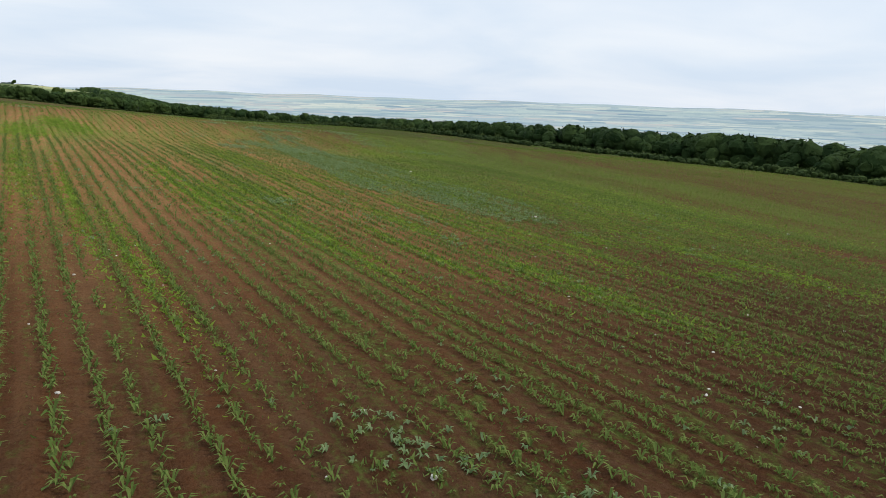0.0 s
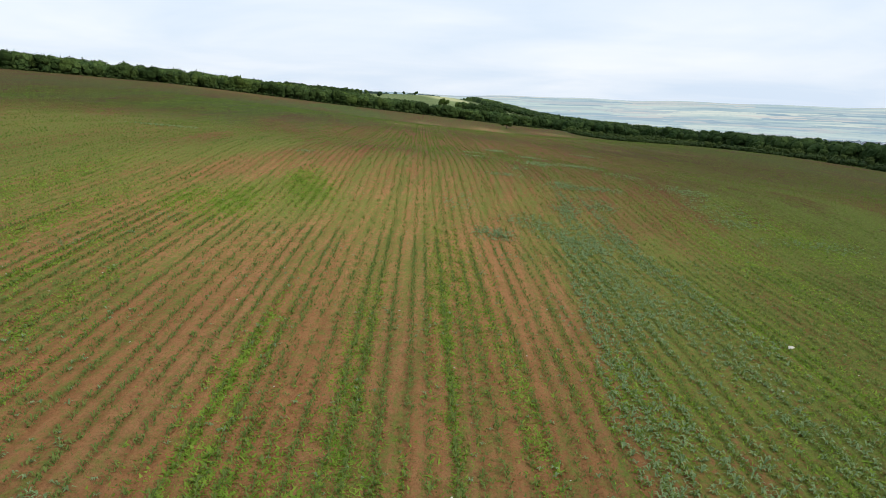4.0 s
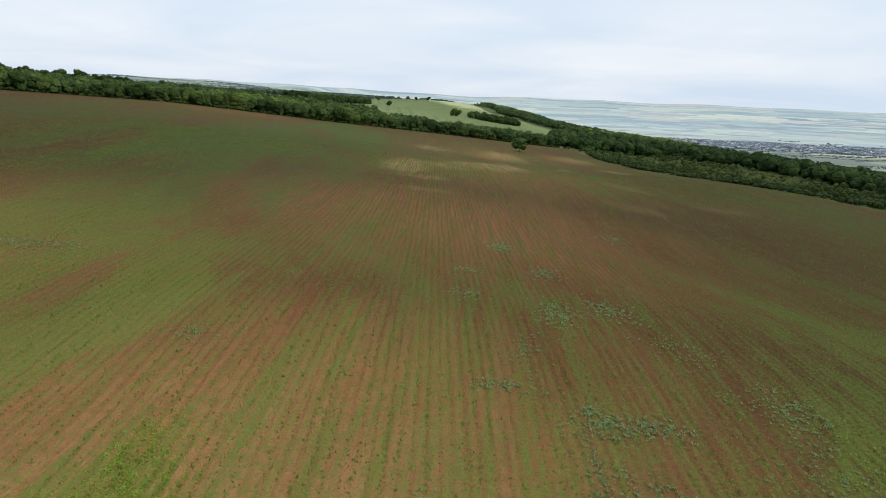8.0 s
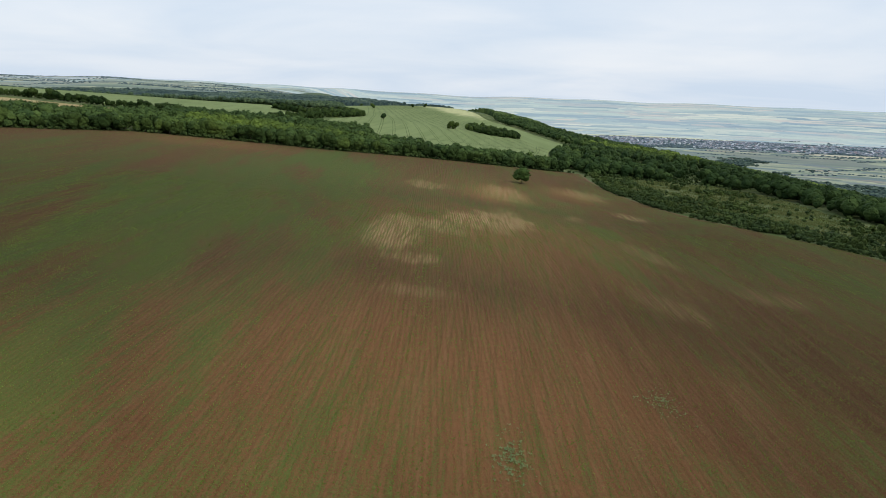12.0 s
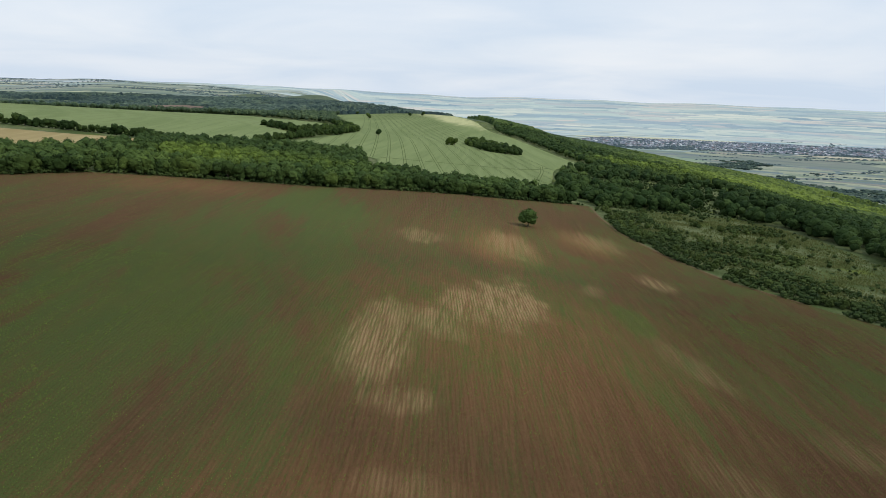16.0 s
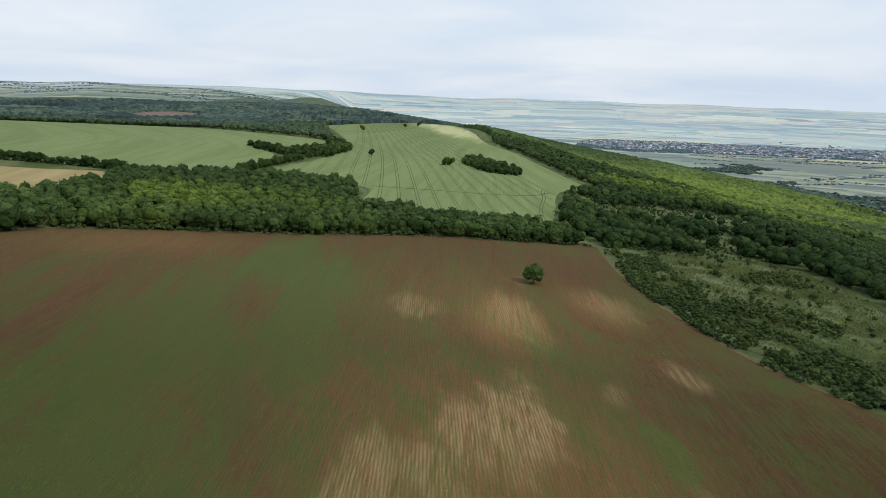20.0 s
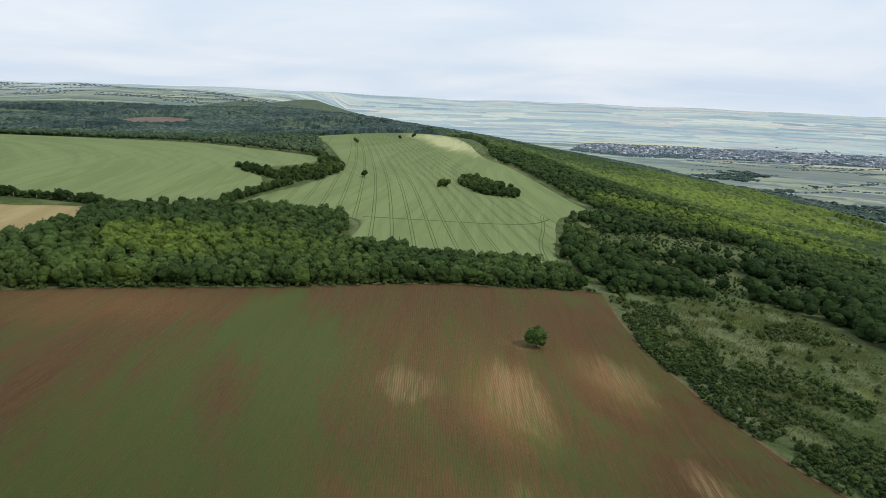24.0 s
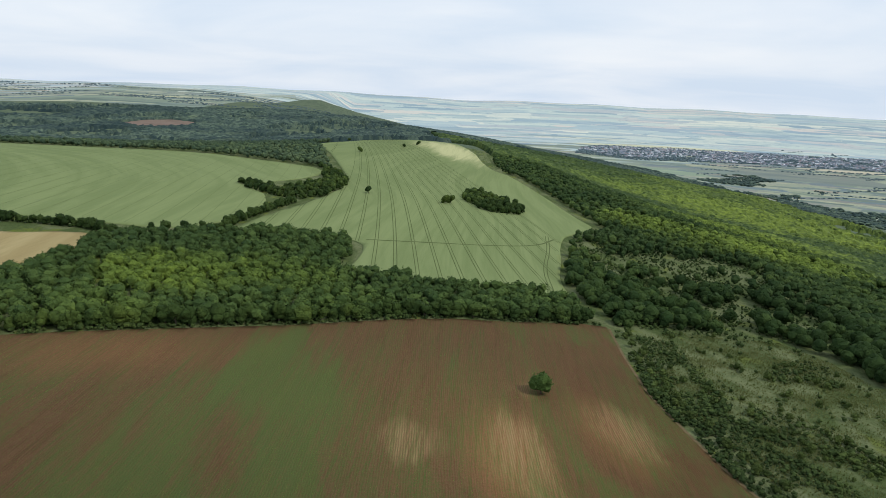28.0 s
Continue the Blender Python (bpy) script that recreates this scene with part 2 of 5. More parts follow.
# (x, y, half width, half length, turn, amount): brighter soil, dry crust with sunlight painted in
BRIGHT_SOIL = [(-3, 8, 24, 30, 0.1, 0.8), (-6, 30, 30, 38, 0.1, 1.0), (2, 24, 20, 30, 0.1, 1.0), (-48, 65, 42, 50, 0.1, 0.45), (18, 40, 14, 40, 0.1, 0.35), (26, 4, 14, 34, 0.1, 0.22), (-4, 112, 40, 46, 0.1, 0.32), (5, 215, 40, 60, 0.1, 0.25), (8, 312, 16, 34, 0.1, 0.4), (40, 330, 14, 30, 0.3, 0.25), (10, 320, 60, 50, 0, 0.12), (-120, 335, 40, 18, 0.5, 0.14)]
# patches of darker soil
DARK_PATCHES = [(15, -30, 18, 20, 0.1, 0.7), (14.5, 12, 5, 26, 0.1, 0.7), (29, 50, 20, 42, 0.1, 0.9), (60, 130, 44, 80, 0.1, 0.75), (76, 225, 38, 75, 0.2, 0.8), (-100, 160, 40, 90, 0.1, 0.7), (55, 320, 30, 70, 0.1, 0.55)]
# weedy green ground (+) and bare soil (-)
LUSH = [(26, 0, 16, 34, 0.1, 0.14), (-44, 62, 36, 60, 0.1, 0.26), (-8, 96, 26, 30, 0.1, 0.12), (-70, 225, 24, 100, 0.22, 0.24), (-68, 340, 22, 36, 0.3, 0.28), (-130, 190, 60, 130, 0.1, 0.14), (-60, 150, 40, 80, 0.1, 0.20), (105, 140, 55, 160, 0.1, 0.20),
        (75, 40, 50, 90, 0.1, 0.10), (-70, 60, 40, 70, 0.1, 0.08), (42, 10, 20, 60, 0.1, 0.25), (4, -8, 26, 34, 0.1, -0.04), (4, 34, 60, 50, 0.1, 0.16), (0, 90, 70, 40, 0.1, 0.06), (14, 22, 6, 26, 0.1, 0.25), (-10, 36, 5, 9, 0.1, 0.2),
        (38, 232, 4.5, 15, 0.1, 0.4), (12, 300, 50, 100, 0.0, -0.04), (-20, 265, 150, 125, 0.0, 0.20), (5, 130, 34, 60, 0.1, -0.12),
        (-108, 265, 22, 45, 0.2, -0.12), (-118, 333, 36, 18, 0.55, -0.12), (-45, 270, 14, 40, 0.1, 0.15), (65, 240, 30, 50, 0.1, -0.1), (40, 420, 40, 14, 0.2, 0.15)]
# pale patches, streaked along the rows
PALE_PATCHES = [(-17, 200, 7, 26, 0.1, 0.75), (-9, 174, 9, 6, 0.1, 0.55), (-6, 151, 9, 5, 0.1, 0.35), (38, 160, 5, 11, 0.4, 0.22), (62, 174, 7, 8, 0.4, 0.25), (-8, 216, 9, 15, 0.1, 0.65), (-2, 232, 8, 18, 0.1, 0.75), (9, 238, 9, 24, 0.1, 0.9), (-22, 312, 12, 13, 0.0, 0.55),
         (11, 316, 12, 24, 0.1, 0.6), (44, 335, 11, 20, 0.35, 0.48), (54, 272, 4.5, 12, 0.2, 0.65), (33, 257, 4, 9, 0.1, 0.35), (14, 356, 7, 7, 0.0, 0.25),
         (44, 205, 4, 16, 0.3, 0.3)]
# sunlight through the clouds, painted yellow-green on the woods: (x, y, half width, half length, turn, amount)
SUNLIT_PATCHES = [(-137, 408, 40, 34, 0.3, 0.75), (-112, 430, 40, 34, 0.3, 0.5), (-83, 430, 26, 24, 0.3, 0.3), (500, 1240, 330, 190, -0.5, 0.95), (640, 1500, 200, 260, 0.2, 0.6), (230, 1290, 120, 90, 0.2, 0.55),
          (245, 700, 115, 70, 0.3, 0.95), (140, 735, 45, 60, 0.2, 0.8), (300, 900, 130, 150, 0.2, 0.9), (400, 1530, 120, 90, 0.3, 0.5)]


def leaf_material(name, dark, light, accent, tone="object", sunlit=True):
    """Foliage: every crown has its own tone; lighter stands, and patches of painted sunlight."""
    k = Mat(name, 0.7)
    if tone == "island":
        rnd = k.n.new("ShaderNodeNewGeometry").outputs["Random Per Island"]
    elif tone == "object":
        rnd = k.n.new("ShaderNodeObjectInfo").outputs["Random"]
    else:
        cells = k.n.new("ShaderNodeSeparateColor")
        k.link(k.voronoi(k.mapping((0.11, 0.11, 0.0)), 1.0, "F1", "Color"), cells.inputs[0])
        rnd = cells.outputs[0]
    stand = k.noise(k.mapping((0.012, 0.010, 0.0)), 1.0, 4, 0.6, 0.4)
    tract = k.noise(k.mapping((0.0035, 0.006, 0.0), 0.2), 1.0, 4, 0.6, 0.3)
    small = k.noise(k.mapping((1.1, 1.1, 1.1)), 1.0, 5, 0.75)
    c = k.mix(rnd, dark, light)
    c = k.mix(k.step(tract, 0.42, 0.60, 0.0, 0.65), c, (dark[0] * 0.8, dark[1] * 0.8, dark[2] * 0.9))
    more = k.step(stand, 0.54, 0.72, 0.0, 0.45)
    if sunlit:
        wob = k.math("MULTIPLY", k.math("SUBTRACT", k.noise(k.mapping((0.03, 0.03, 0.0)), 1.0, 4, 0.7), 0.5), 1.8)
        for (x, y, rx, ry, turn, v) in SUNLIT_PATCHES:
            more = k.math("MAXIMUM", more, k.math("MULTIPLY", k.spot(x, y, rx, ry, turn, wob), v))
    c = k.mix(k.math("MULTIPLY", more, k.math("MULTIPLY_ADD", rnd, 0.6, 0.5)), c, accent)
    clump = k.noise(k.mapping((0.075, 0.06, 0.0)), 1.0, 3, 0.7)
    c = k.mix(k.step(clump, 0.50, 0.62, 0.0, 0.5), c, (dark[0] * 0.8, dark[1] * 0.8, dark[2] * 0.85))
    c = k.mix(k.step(small, 0.42, 0.70, 0.0, 0.5), c, (dark[0] * 0.6, dark[1] * 0.6, dark[2] * 0.6))
    k.colour(c)
    k.bump(k.noise(k.mapping((2.6, 2.6, 2.6)), 1.0, 4, 0.75), 0.7, 0.4)
    return k.m


def blade_material(name, c1, c2, scale):
    """Thin leaves that let light through."""
    k = Mat(name, 0.6)
    c = k.mix(k.step(k.noise(k.mapping((scale,) * 3), 1.0, 5, 0.65), 0.3, 0.7), c1, c2)
    k.colour(c)
    t = k.n.new("ShaderNodeBsdfTranslucent")
    k.link(c, t.inputs["Color"])
    m = k.n.new("ShaderNodeMixShader")
    m.inputs[0].default_value = 0.4
    k.link(k.bsdf.outputs[0], m.inputs[1])
    k.link(t.outputs[0], m.inputs[2])
    k.link(m.outputs[0], k.n["Material Output"].inputs["Surface"])
    return k.m


def plain_noise_material(name, c1, c2, scale, rough=0.9, bump=0.0):
    k = Mat(name, rough)
    k.colour(k.mix(k.step(k.noise(k.mapping((scale, scale, scale)), 1.0, 5, 0.65), 0.3, 0.7), c1, c2))
    if bump:
        k.bump(k.noise(k.mapping((scale * 4,) * 3), 1.0, 4, 0.7), 0.6, bump)
    return k.m


def roof_material():
    # roof colours with the valley's haze mixed in, mostly blue-grey
    k = Mat("hazed_roofs")
    r = k.n.new("ShaderNodeNewGeometry").outputs["Random Per Island"]
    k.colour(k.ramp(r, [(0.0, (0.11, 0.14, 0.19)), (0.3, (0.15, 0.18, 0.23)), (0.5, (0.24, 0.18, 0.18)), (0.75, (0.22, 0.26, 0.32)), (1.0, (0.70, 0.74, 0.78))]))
    return k.m


def meadow_material():
    """Rough hillside grass: tussocks, grey-green and yellow-green patches, bare scrapes."""
    k = Mat("rough_grass")
    a = k.noise(k.mapping((0.035, 0.03, 1)), 1.0, 5, 0.65, 0.5)
    y = k.noise(k.mapping((0.06, 0.05, 1), 0.4, (3, 1, 0)), 1.0, 4, 0.6, 0.4)
    b = k.noise(k.mapping((0.45, 0.45, 0.45)), 1.0, 6, 0.75)
    f = k.noise(k.mapping((1.7, 1.7, 1.7)), 1.0, 5, 0.75)
    c = k.mix(k.step(a, 0.38, 0.62), (0.070, 0.098, 0.036), (0.142, 0.164, 0.082))
    c = k.mix(k.step(y, 0.56, 0.70, 0.0, 0.75), c, (0.135, 0.165, 0.030))
    c = k.mix(k.step(b, 0.50, 0.66, 0.0, 0.55), c, (0.036, 0.054, 0.018))
    c = k.mix(k.step(f, 0.52, 0.68, 0.0, 0.6), c, (0.026, 0.040, 0.014))
    c = k.mix(k.step(f, 0.40, 0.28, 0.0, 0.5), c, (0.150, 0.160, 0.090))
    k.colour(c)
    k.bump(k.math("ADD", b, k.math("MULTIPLY", f, 0.4)), 1.0, 0.5)
    return k.m


def wheat_material(name, c1, c2, paler=None):
    """Unripe cereal: fine drilling lines along the tramlines, soft lodging marks."""
    k = Mat(name)
    a = k.noise(k.mapping((0.45, 0.012, 1), 0.10), 1.0, 4, 0.6)
    b = k.noise(k.mapping((0.010, 0.006, 1)), 1.0, 4, 0.6, 0.4)
    f = k.noise(k.mapping((1.5, 1.5, 1.5)), 1.0, 4, 0.7)
    c = k.mix(k.step(b, 0.35, 0.65), c1, c2)
    # sunlight on the field's crest, painted as a paler oval in the crop
    if paler:
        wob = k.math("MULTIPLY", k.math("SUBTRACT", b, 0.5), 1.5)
        c = k.mix(k.math("MULTIPLY", k.spot(*paler, wob), 0.95), c, (0.44, 0.44, 0.24))
    c = k.mix(k.step(a, 0.45, 0.75, 0.0, 0.22), c, (c1[0] * 0.7, c1[1] * 0.75, c1[2] * 0.7))
    c = k.mix(k.step(f, 0.4, 0.8, 0.0, 0.25), c, (c2[0] * 1.15, c2[1] * 1.12, c2[2] * 1.15))
    k.colour(c)
    k.bump(f, 0.4, 0.15)
    return k.m


# large single fields on the valley floor: (x, y, half width, half length, turn, colour)
VALLEY_FIELDS = [(1130, 2440, 300, 150, -0.5, (0.17, 0.20, 0.185)), (1500, 2330, 220, 90, -0.4, (0.32, 0.35, 0.25)), (620, 2450, 150, 60, -0.7, (0.24, 0.31, 0.22)),
                 (820, 3420, 420, 80, -0.1, (0.56, 0.56, 0.38)), (1500, 2640, 330, 50, -0.3, (0.50, 0.45, 0.34)), (2300, 1900, 420, 160, 0.9, (0.50, 0.42, 0.36)), (2700, 2300, 300, 200, 0.9, (0.48, 0.50, 0.40))]


def farmland_material(name, tones, tones_hazy, hedge, hedge_hazy, long_side, short_side, fields=()):
    """Farmland seen from far away: long thin parcels that follow the basin's rim, tree lines, single large fields."""
    k = Mat(name)
    sep = k.n.new("ShaderNodeSeparateXYZ")
    k.link(k.pos, sep.inputs[0])
    ln = k.n.new("ShaderNodeVectorMath")
    ln.operation = "LENGTH"
    k.link(k.mapping((1, 1, 0)), ln.inputs[0])
    around = k.math("MULTIPLY", k.math("ARCTAN2", sep.outputs["X"], sep.outputs["Y"]), 3600.0)
    out = ln.outputs["Value"]
    cmb = k.n.new("ShaderNodeCombineXYZ")
    k.link(around, cmb.inputs[0])
    k.link(out, cmb.inputs[1])
    plan = cmb.outputs[0]

    def scaled(sx, sy, turn=0.0, move=0.0):
        n = k.n.new("ShaderNodeMapping")
        n.inputs["Scale"].default_value, n.inputs["Rotation"].default_value, n.inputs["Location"].default_value = (sx, sy, 1), (0, 0, turn), (move, move * 0.7, 0)
        k.link(plan, n.inputs[0])
        return n.outputs[0]

    def parcels(lx, ly, turn, move):
        base = scaled(1 / lx, 1 / ly, turn, move)
        bend = k.math("MULTIPLY", k.noise(scaled(0.5 / lx, 0.25 / ly, turn), 1.0, 3, 0.6), 1.5)
        off = k.n.new("ShaderNodeCombineXYZ")
        k.link(bend, off.inputs[0])
        k.link(bend, off.inputs[1])
        add = k.n.new("ShaderNodeVectorMath")
        add.operation = "ADD"
        k.link(base, add.inputs[0])
        k.link(off.outputs[0], add.inputs[1])
        cell = k.n.new("ShaderNodeTexVoronoi")
        cell.distance = "CHEBYCHEV"
        cell.inputs["Scale"].default_value = 1.0
        cell.inputs["Randomness"].default_value = 0.8
        k.link(add.outputs[0], cell.inputs["Vector"])
        c = k.n.new("ShaderNodeSeparateColor")
        k.link(cell.outputs["Color"], c.inputs[0])
        return c.outputs[0], c.outputs[1]

    a, a2 = parcels(long_side, short_side, 0.02, 0.0)
    b, b2 = parcels(long_side * 0.45, short_side * 0.5, -0.03, 5.0)
    soft = k.noise(scaled(0.5 / long_side, 0.4 / short_side), 1.0, 6, 0.7)
    # haze painted into the colour: towards the rim parcels turn paler and bluer, one by one
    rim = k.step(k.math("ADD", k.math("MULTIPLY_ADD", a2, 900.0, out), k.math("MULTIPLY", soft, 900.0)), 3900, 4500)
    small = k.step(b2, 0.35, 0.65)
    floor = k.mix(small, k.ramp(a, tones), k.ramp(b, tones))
    edge = k.mix(small, k.ramp(a, tones_hazy), k.ramp(b, tones_hazy))
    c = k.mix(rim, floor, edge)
    wood = k.mix(rim, hedge, hedge_hazy)
    c = k.mix(k.step(soft, 0.53, 0.66, 0.0, 0.5), c, k.mix(rim, tones[1][1], tones_hazy[1][1]))
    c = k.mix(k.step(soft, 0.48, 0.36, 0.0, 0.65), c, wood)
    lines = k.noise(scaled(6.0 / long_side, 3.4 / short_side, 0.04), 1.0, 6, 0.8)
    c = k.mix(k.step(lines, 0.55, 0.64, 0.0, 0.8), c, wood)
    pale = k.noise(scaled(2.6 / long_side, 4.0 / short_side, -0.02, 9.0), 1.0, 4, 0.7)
    c = k.mix(k.step(pale, 0.64, 0.72, 0.0, 0.6), c, k.mix(rim, tones[2][1], tones_hazy[2][1]))
    for (x, y, rx, ry, turn, col) in fields:
        c = k.mix(k.math("MULTIPLY", k.spot(x, y, rx, ry, turn, k.math("MULTIPLY", k.math("SUBTRACT", soft, 0.5), 0.5), 1.05, 0.9), 0.75), c, col)
    k.colour(c)
    return k.m


# ---- the lie of the land ----
# broad slope of the upland: powers of easting and northing, then low swells (x, y, spread x, spread y, height)
SLOPE = (3.325, -0.742, -9.323, 4.088, -0.479, -6.755, -3.066, 1.210, -1.522, 3.341, -1.167, -0.249)
SWELLS = ((8, 52, 70, 28, 1.83),
          (12, -8, 50, 30, -1.25),
          (16, 36, 40, 13, -1.30),
          (-65, 668, 90, 80, 3.50),
          (-175, 885, 80, 90, -0.92),
          (40, 461, 60, 40, -0.30),
          (-150, 330, 50, 50, 0.83),
          (95, 258, 45, 60, 2.59),
          (-190, 641, 60, 60, 1.08),
          (-330, 835, 100, 100, -0.25),
          (-150, 1150, 150, 120, 2.63),
          (0, 300, 80, 50, -2.77))


def ease(a):
    a = np.clip(a, 0.0, 1.0)
    return a * a * (3 - 2 * a)


def land(x, y):
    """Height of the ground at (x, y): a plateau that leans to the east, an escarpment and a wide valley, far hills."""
    x, y = np.asarray(x, float), np.asarray(y, float)
    px, py = np.clip(x, -600, 400), np.clip(y, -400, 1250)
    u = np.where(px < 0, 350 * np.tanh(px / 350), 220 * np.tanh(px / 220)) / 100
    v = np.clip(py / 300, -0.25, 4.0)
    terms = (1 + 0 * v, v, v * v, v**3, v**4, u, u * v, u * v * v, u * u, u * u * v, u * u * v * v, u * v**3)
    z = sum(c * t for c, t in zip(SLOPE, terms))
    for gx, gy, gsx, gsy, h in SWELLS:
        z = z + h * np.exp(-((px - gx) / gsx) ** 2 / 2 - ((py - gy) / gsy) ** 2 / 2)
    rolling = -34 + 26 * ease((y - 1300) / 700) + 6 * np.sin(x / 210 + 1) * np.sin(y / 290) + 3 * np.sin(x / 90 + y / 140)
    k = np.maximum(ease((y - 1180) / 420), ease((-x - 620) / 350))
    z = z * (1 - k) + rolling * k
    top = 190 - 110 * ease((y - 700) / 450) - 1050 * ease((y - 1150) / 1750)
    foot = 950 - 190 * ease((y - 1200) / 900) - 800 * ease((y - 2000) / 1400) - 900 * ease((y - 3200) / 1200)
    d = np.clip((x - top) / np.maximum(foot - top, 120.0), 0, 1)
    d = 0.9 * d + 0.1 * ease(d)
    z = z * (1 - d) - 175 * d
    r = np.hypot(x, y)
    far = ease((r - 3700) / 1150)
    z = z + 32 * ease((y - 1900) / 1100) * ease((-x - 650) / 900)
    crest = -21.7 + 5 * np.sin(x / 260) * np.sin(x / 610 + 1) + 3 * np.sin(x / 97) + 34 * ease((-x - 100) / 1500)
    return z * (1 - far) + crest * far - 260 * ease((r - 4860) / 260)


def land_at(x, y):
    return float(land(x, y))


# ---- mesh helpers ----
def mesh_from(name, verts, faces, mats, smooth=False, slots=None):
    """A mesh from arrays; faces all have the same number of corners."""
    me = bpy.data.meshes.new(name)
    verts, faces = np.asarray(verts, np.float32), np.asarray(faces, np.int32)
    n, c = faces.shape
    me.vertices.add(len(verts))
    me.vertices.foreach_set("co", verts.ravel())
    me.loops.add(n * c)
    me.loops.foreach_set("vertex_index", faces.ravel())
    me.polygons.add(n)
    me.polygons.foreach_set("loop_start", np.arange(0, n * c, c, dtype=np.int32))
    me.polygons.foreach_set("loop_total", np.full(n, c, np.int32))
    if slots is not None:
        me.polygons.foreach_set("material_index", np.asarray(slots, np.int32))
    me.polygons.foreach_set("use_smooth", np.full(n, smooth))
    for m in mats:
        me.materials.append(m)
    me.update(calc_edges=True)
    me.validate()
    return me


def inside(poly, x, y):
    """Which points lie in a polygon."""
    x, y = np.asarray(x, float), np.asarray(y, float)
    res = np.zeros(x.shape, bool)
    n = len(poly)
    for i in range(n):
        (x1, y1), (x2, y2) = poly[i], poly[(i + 1) % n]
        if y1 == y2:
            continue
        cross = ((y1 > y) != (y2 > y)) & (x < (x2 - x1) * (y - y1) / (y2 - y1) + x1)
        res ^= cross
    return res


def to_edge(poly, x, y):
    """The nearest point of a polygon's outline, for each point."""
    best = np.full(x.shape, 1e18)
    ox, oy = x.copy(), y.copy()
    n = len(poly)
    for i in range(n):
        (x1, y1), (x2, y2) = poly[i], poly[(i + 1) % n]
        dx, dy = x2 - x1, y2 - y1
        t = np.clip(((x - x1) * dx + (y - y1) * dy) / (dx * dx + dy * dy + 1e-9), 0, 1)
        qx, qy = x1 + t * dx, y1 + t * dy
        d = (x - qx) ** 2 + (y - qy) ** 2
        near = d < best
        best, ox, oy = np.where(near, d, best), np.where(near, qx, ox), np.where(near, qy, oy)
    return ox, oy


def rounded(poly, times=2):
    """The polygon with its corners cut round."""
    p = [Vector(q) for q in poly]
    for _ in range(times):
        q = []
        for i in range(len(p)):
            a, b = p[i], p[(i + 1) % len(p)]
            q += [a.lerp(b, 0.25), a.lerp(b, 0.75)]
        p = q
    return [(v.x, v.y) for v in p]


def steps(marks):
    """Coordinates that run through (start, end, step) stretches."""
    out = []
    for a, b, s in marks:
        out += list(np.linspace(a, b, max(1, int(round((b - a) / s))), endpoint=False))
    return np.array(out + [marks[-1][1]])


def sheet(name, poly, across, along, turn, lift, mats, relief=None, slot=None):
    """A sheet of ground over a polygon, on a grid turned by an angle, with its rim on the polygon's outline."""
    ca, sa = math.cos(turn), math.sin(turn)
    A, L = np.meshgrid(across, along)
    X, Y = A * ca - L * sa, A * sa + L * ca
    ins = inside(poly, X, Y) if poly else np.ones(X.shape, bool)
    keep = ins[:-1, :-1] | ins[1:, :-1] | ins[:-1, 1:] | ins[1:, 1:]
    if poly:
        ex, ey = to_edge(poly, X[~ins], Y[~ins])
        X[~ins], Y[~ins] = ex, ey
    Z = land(X, Y) + lift
    if relief is not None:
        Z = Z + relief(A, L)
    idx = np.arange(X.size).reshape(X.shape)
    quads = np.stack([idx[:-1, :-1], idx[:-1, 1:], idx[1:, 1:], idx[1:, :-1]], -1)[keep]
    used, inv = np.unique(quads, return_inverse=True)
    verts = np.stack([X.ravel(), Y.ravel(), Z.ravel()], -1)[used]
    faces = inv.reshape(quads.shape)
    slots = slot(verts[faces].mean(1)) if slot else None
    if poly:
        # the rim is turned down into the ground, so that no gap shows under the sheet
        edges = np.concatenate([faces[:, [0, 1]], faces[:, [1, 2]], faces[:, [2, 3]], faces[:, [3, 0]]])
        key = np.sort(edges, 1)
        _, first, many = np.unique(key[:, 0] * len(verts) + key[:, 1], return_index=True, return_counts=True)
        rim = edges[first[many == 1]]
        n = len(verts)
        low = verts[rim.ravel()] - np.array([0, 0, 0.9])
        k = np.arange(len(rim)) * 2 + n
        faces = np.concatenate([faces, np.stack([rim[:, 1], rim[:, 0], k, k + 1], -1)])
        verts = np.concatenate([verts, low])
    return new(name, mesh_from(name, verts, faces, mats, True, slots))


def scatter(poly, gap, rng, jitter=0.45):
    """Points spread over a polygon, about one every gap metres."""
    xs, ys = [p[0] for p in poly], [p[1] for p in poly]
    gx, gy = np.meshgrid(np.arange(min(xs), max(xs), gap), np.arange(min(ys), max(ys), gap))
    gx = gx + (np.arange(gx.shape[0]) % 2)[:, None] * gap / 2
    gx = gx + rng.uniform(-jitter, jitter, gx.shape) * gap
    gy = gy + rng.uniform(-jitter, jitter, gy.shape) * gap
    k = inside(poly, gx, gy)
    return np.stack([gx[k], gy[k]], -1)


def along_line(line, gap):
    """Points every gap metres along a polyline."""
    out, carry = [], 0.0
    for (x1, y1), (x2, y2) in zip(line, line[1:]):
        d = math.hypot(x2 - x1, y2 - y1)
        s = carry
        while s < d:
            out.append((x1 + (x2 - x1) * s / d, y1 + (y2 - y1) * s / d))
            s += gap
        carry = s - d
    return out


def hashed(a, b, seed):
    return np.modf(np.abs(np.sin(a * 127.1 + b * 311.7 + seed * 74.7) * 43758.5453))[0]


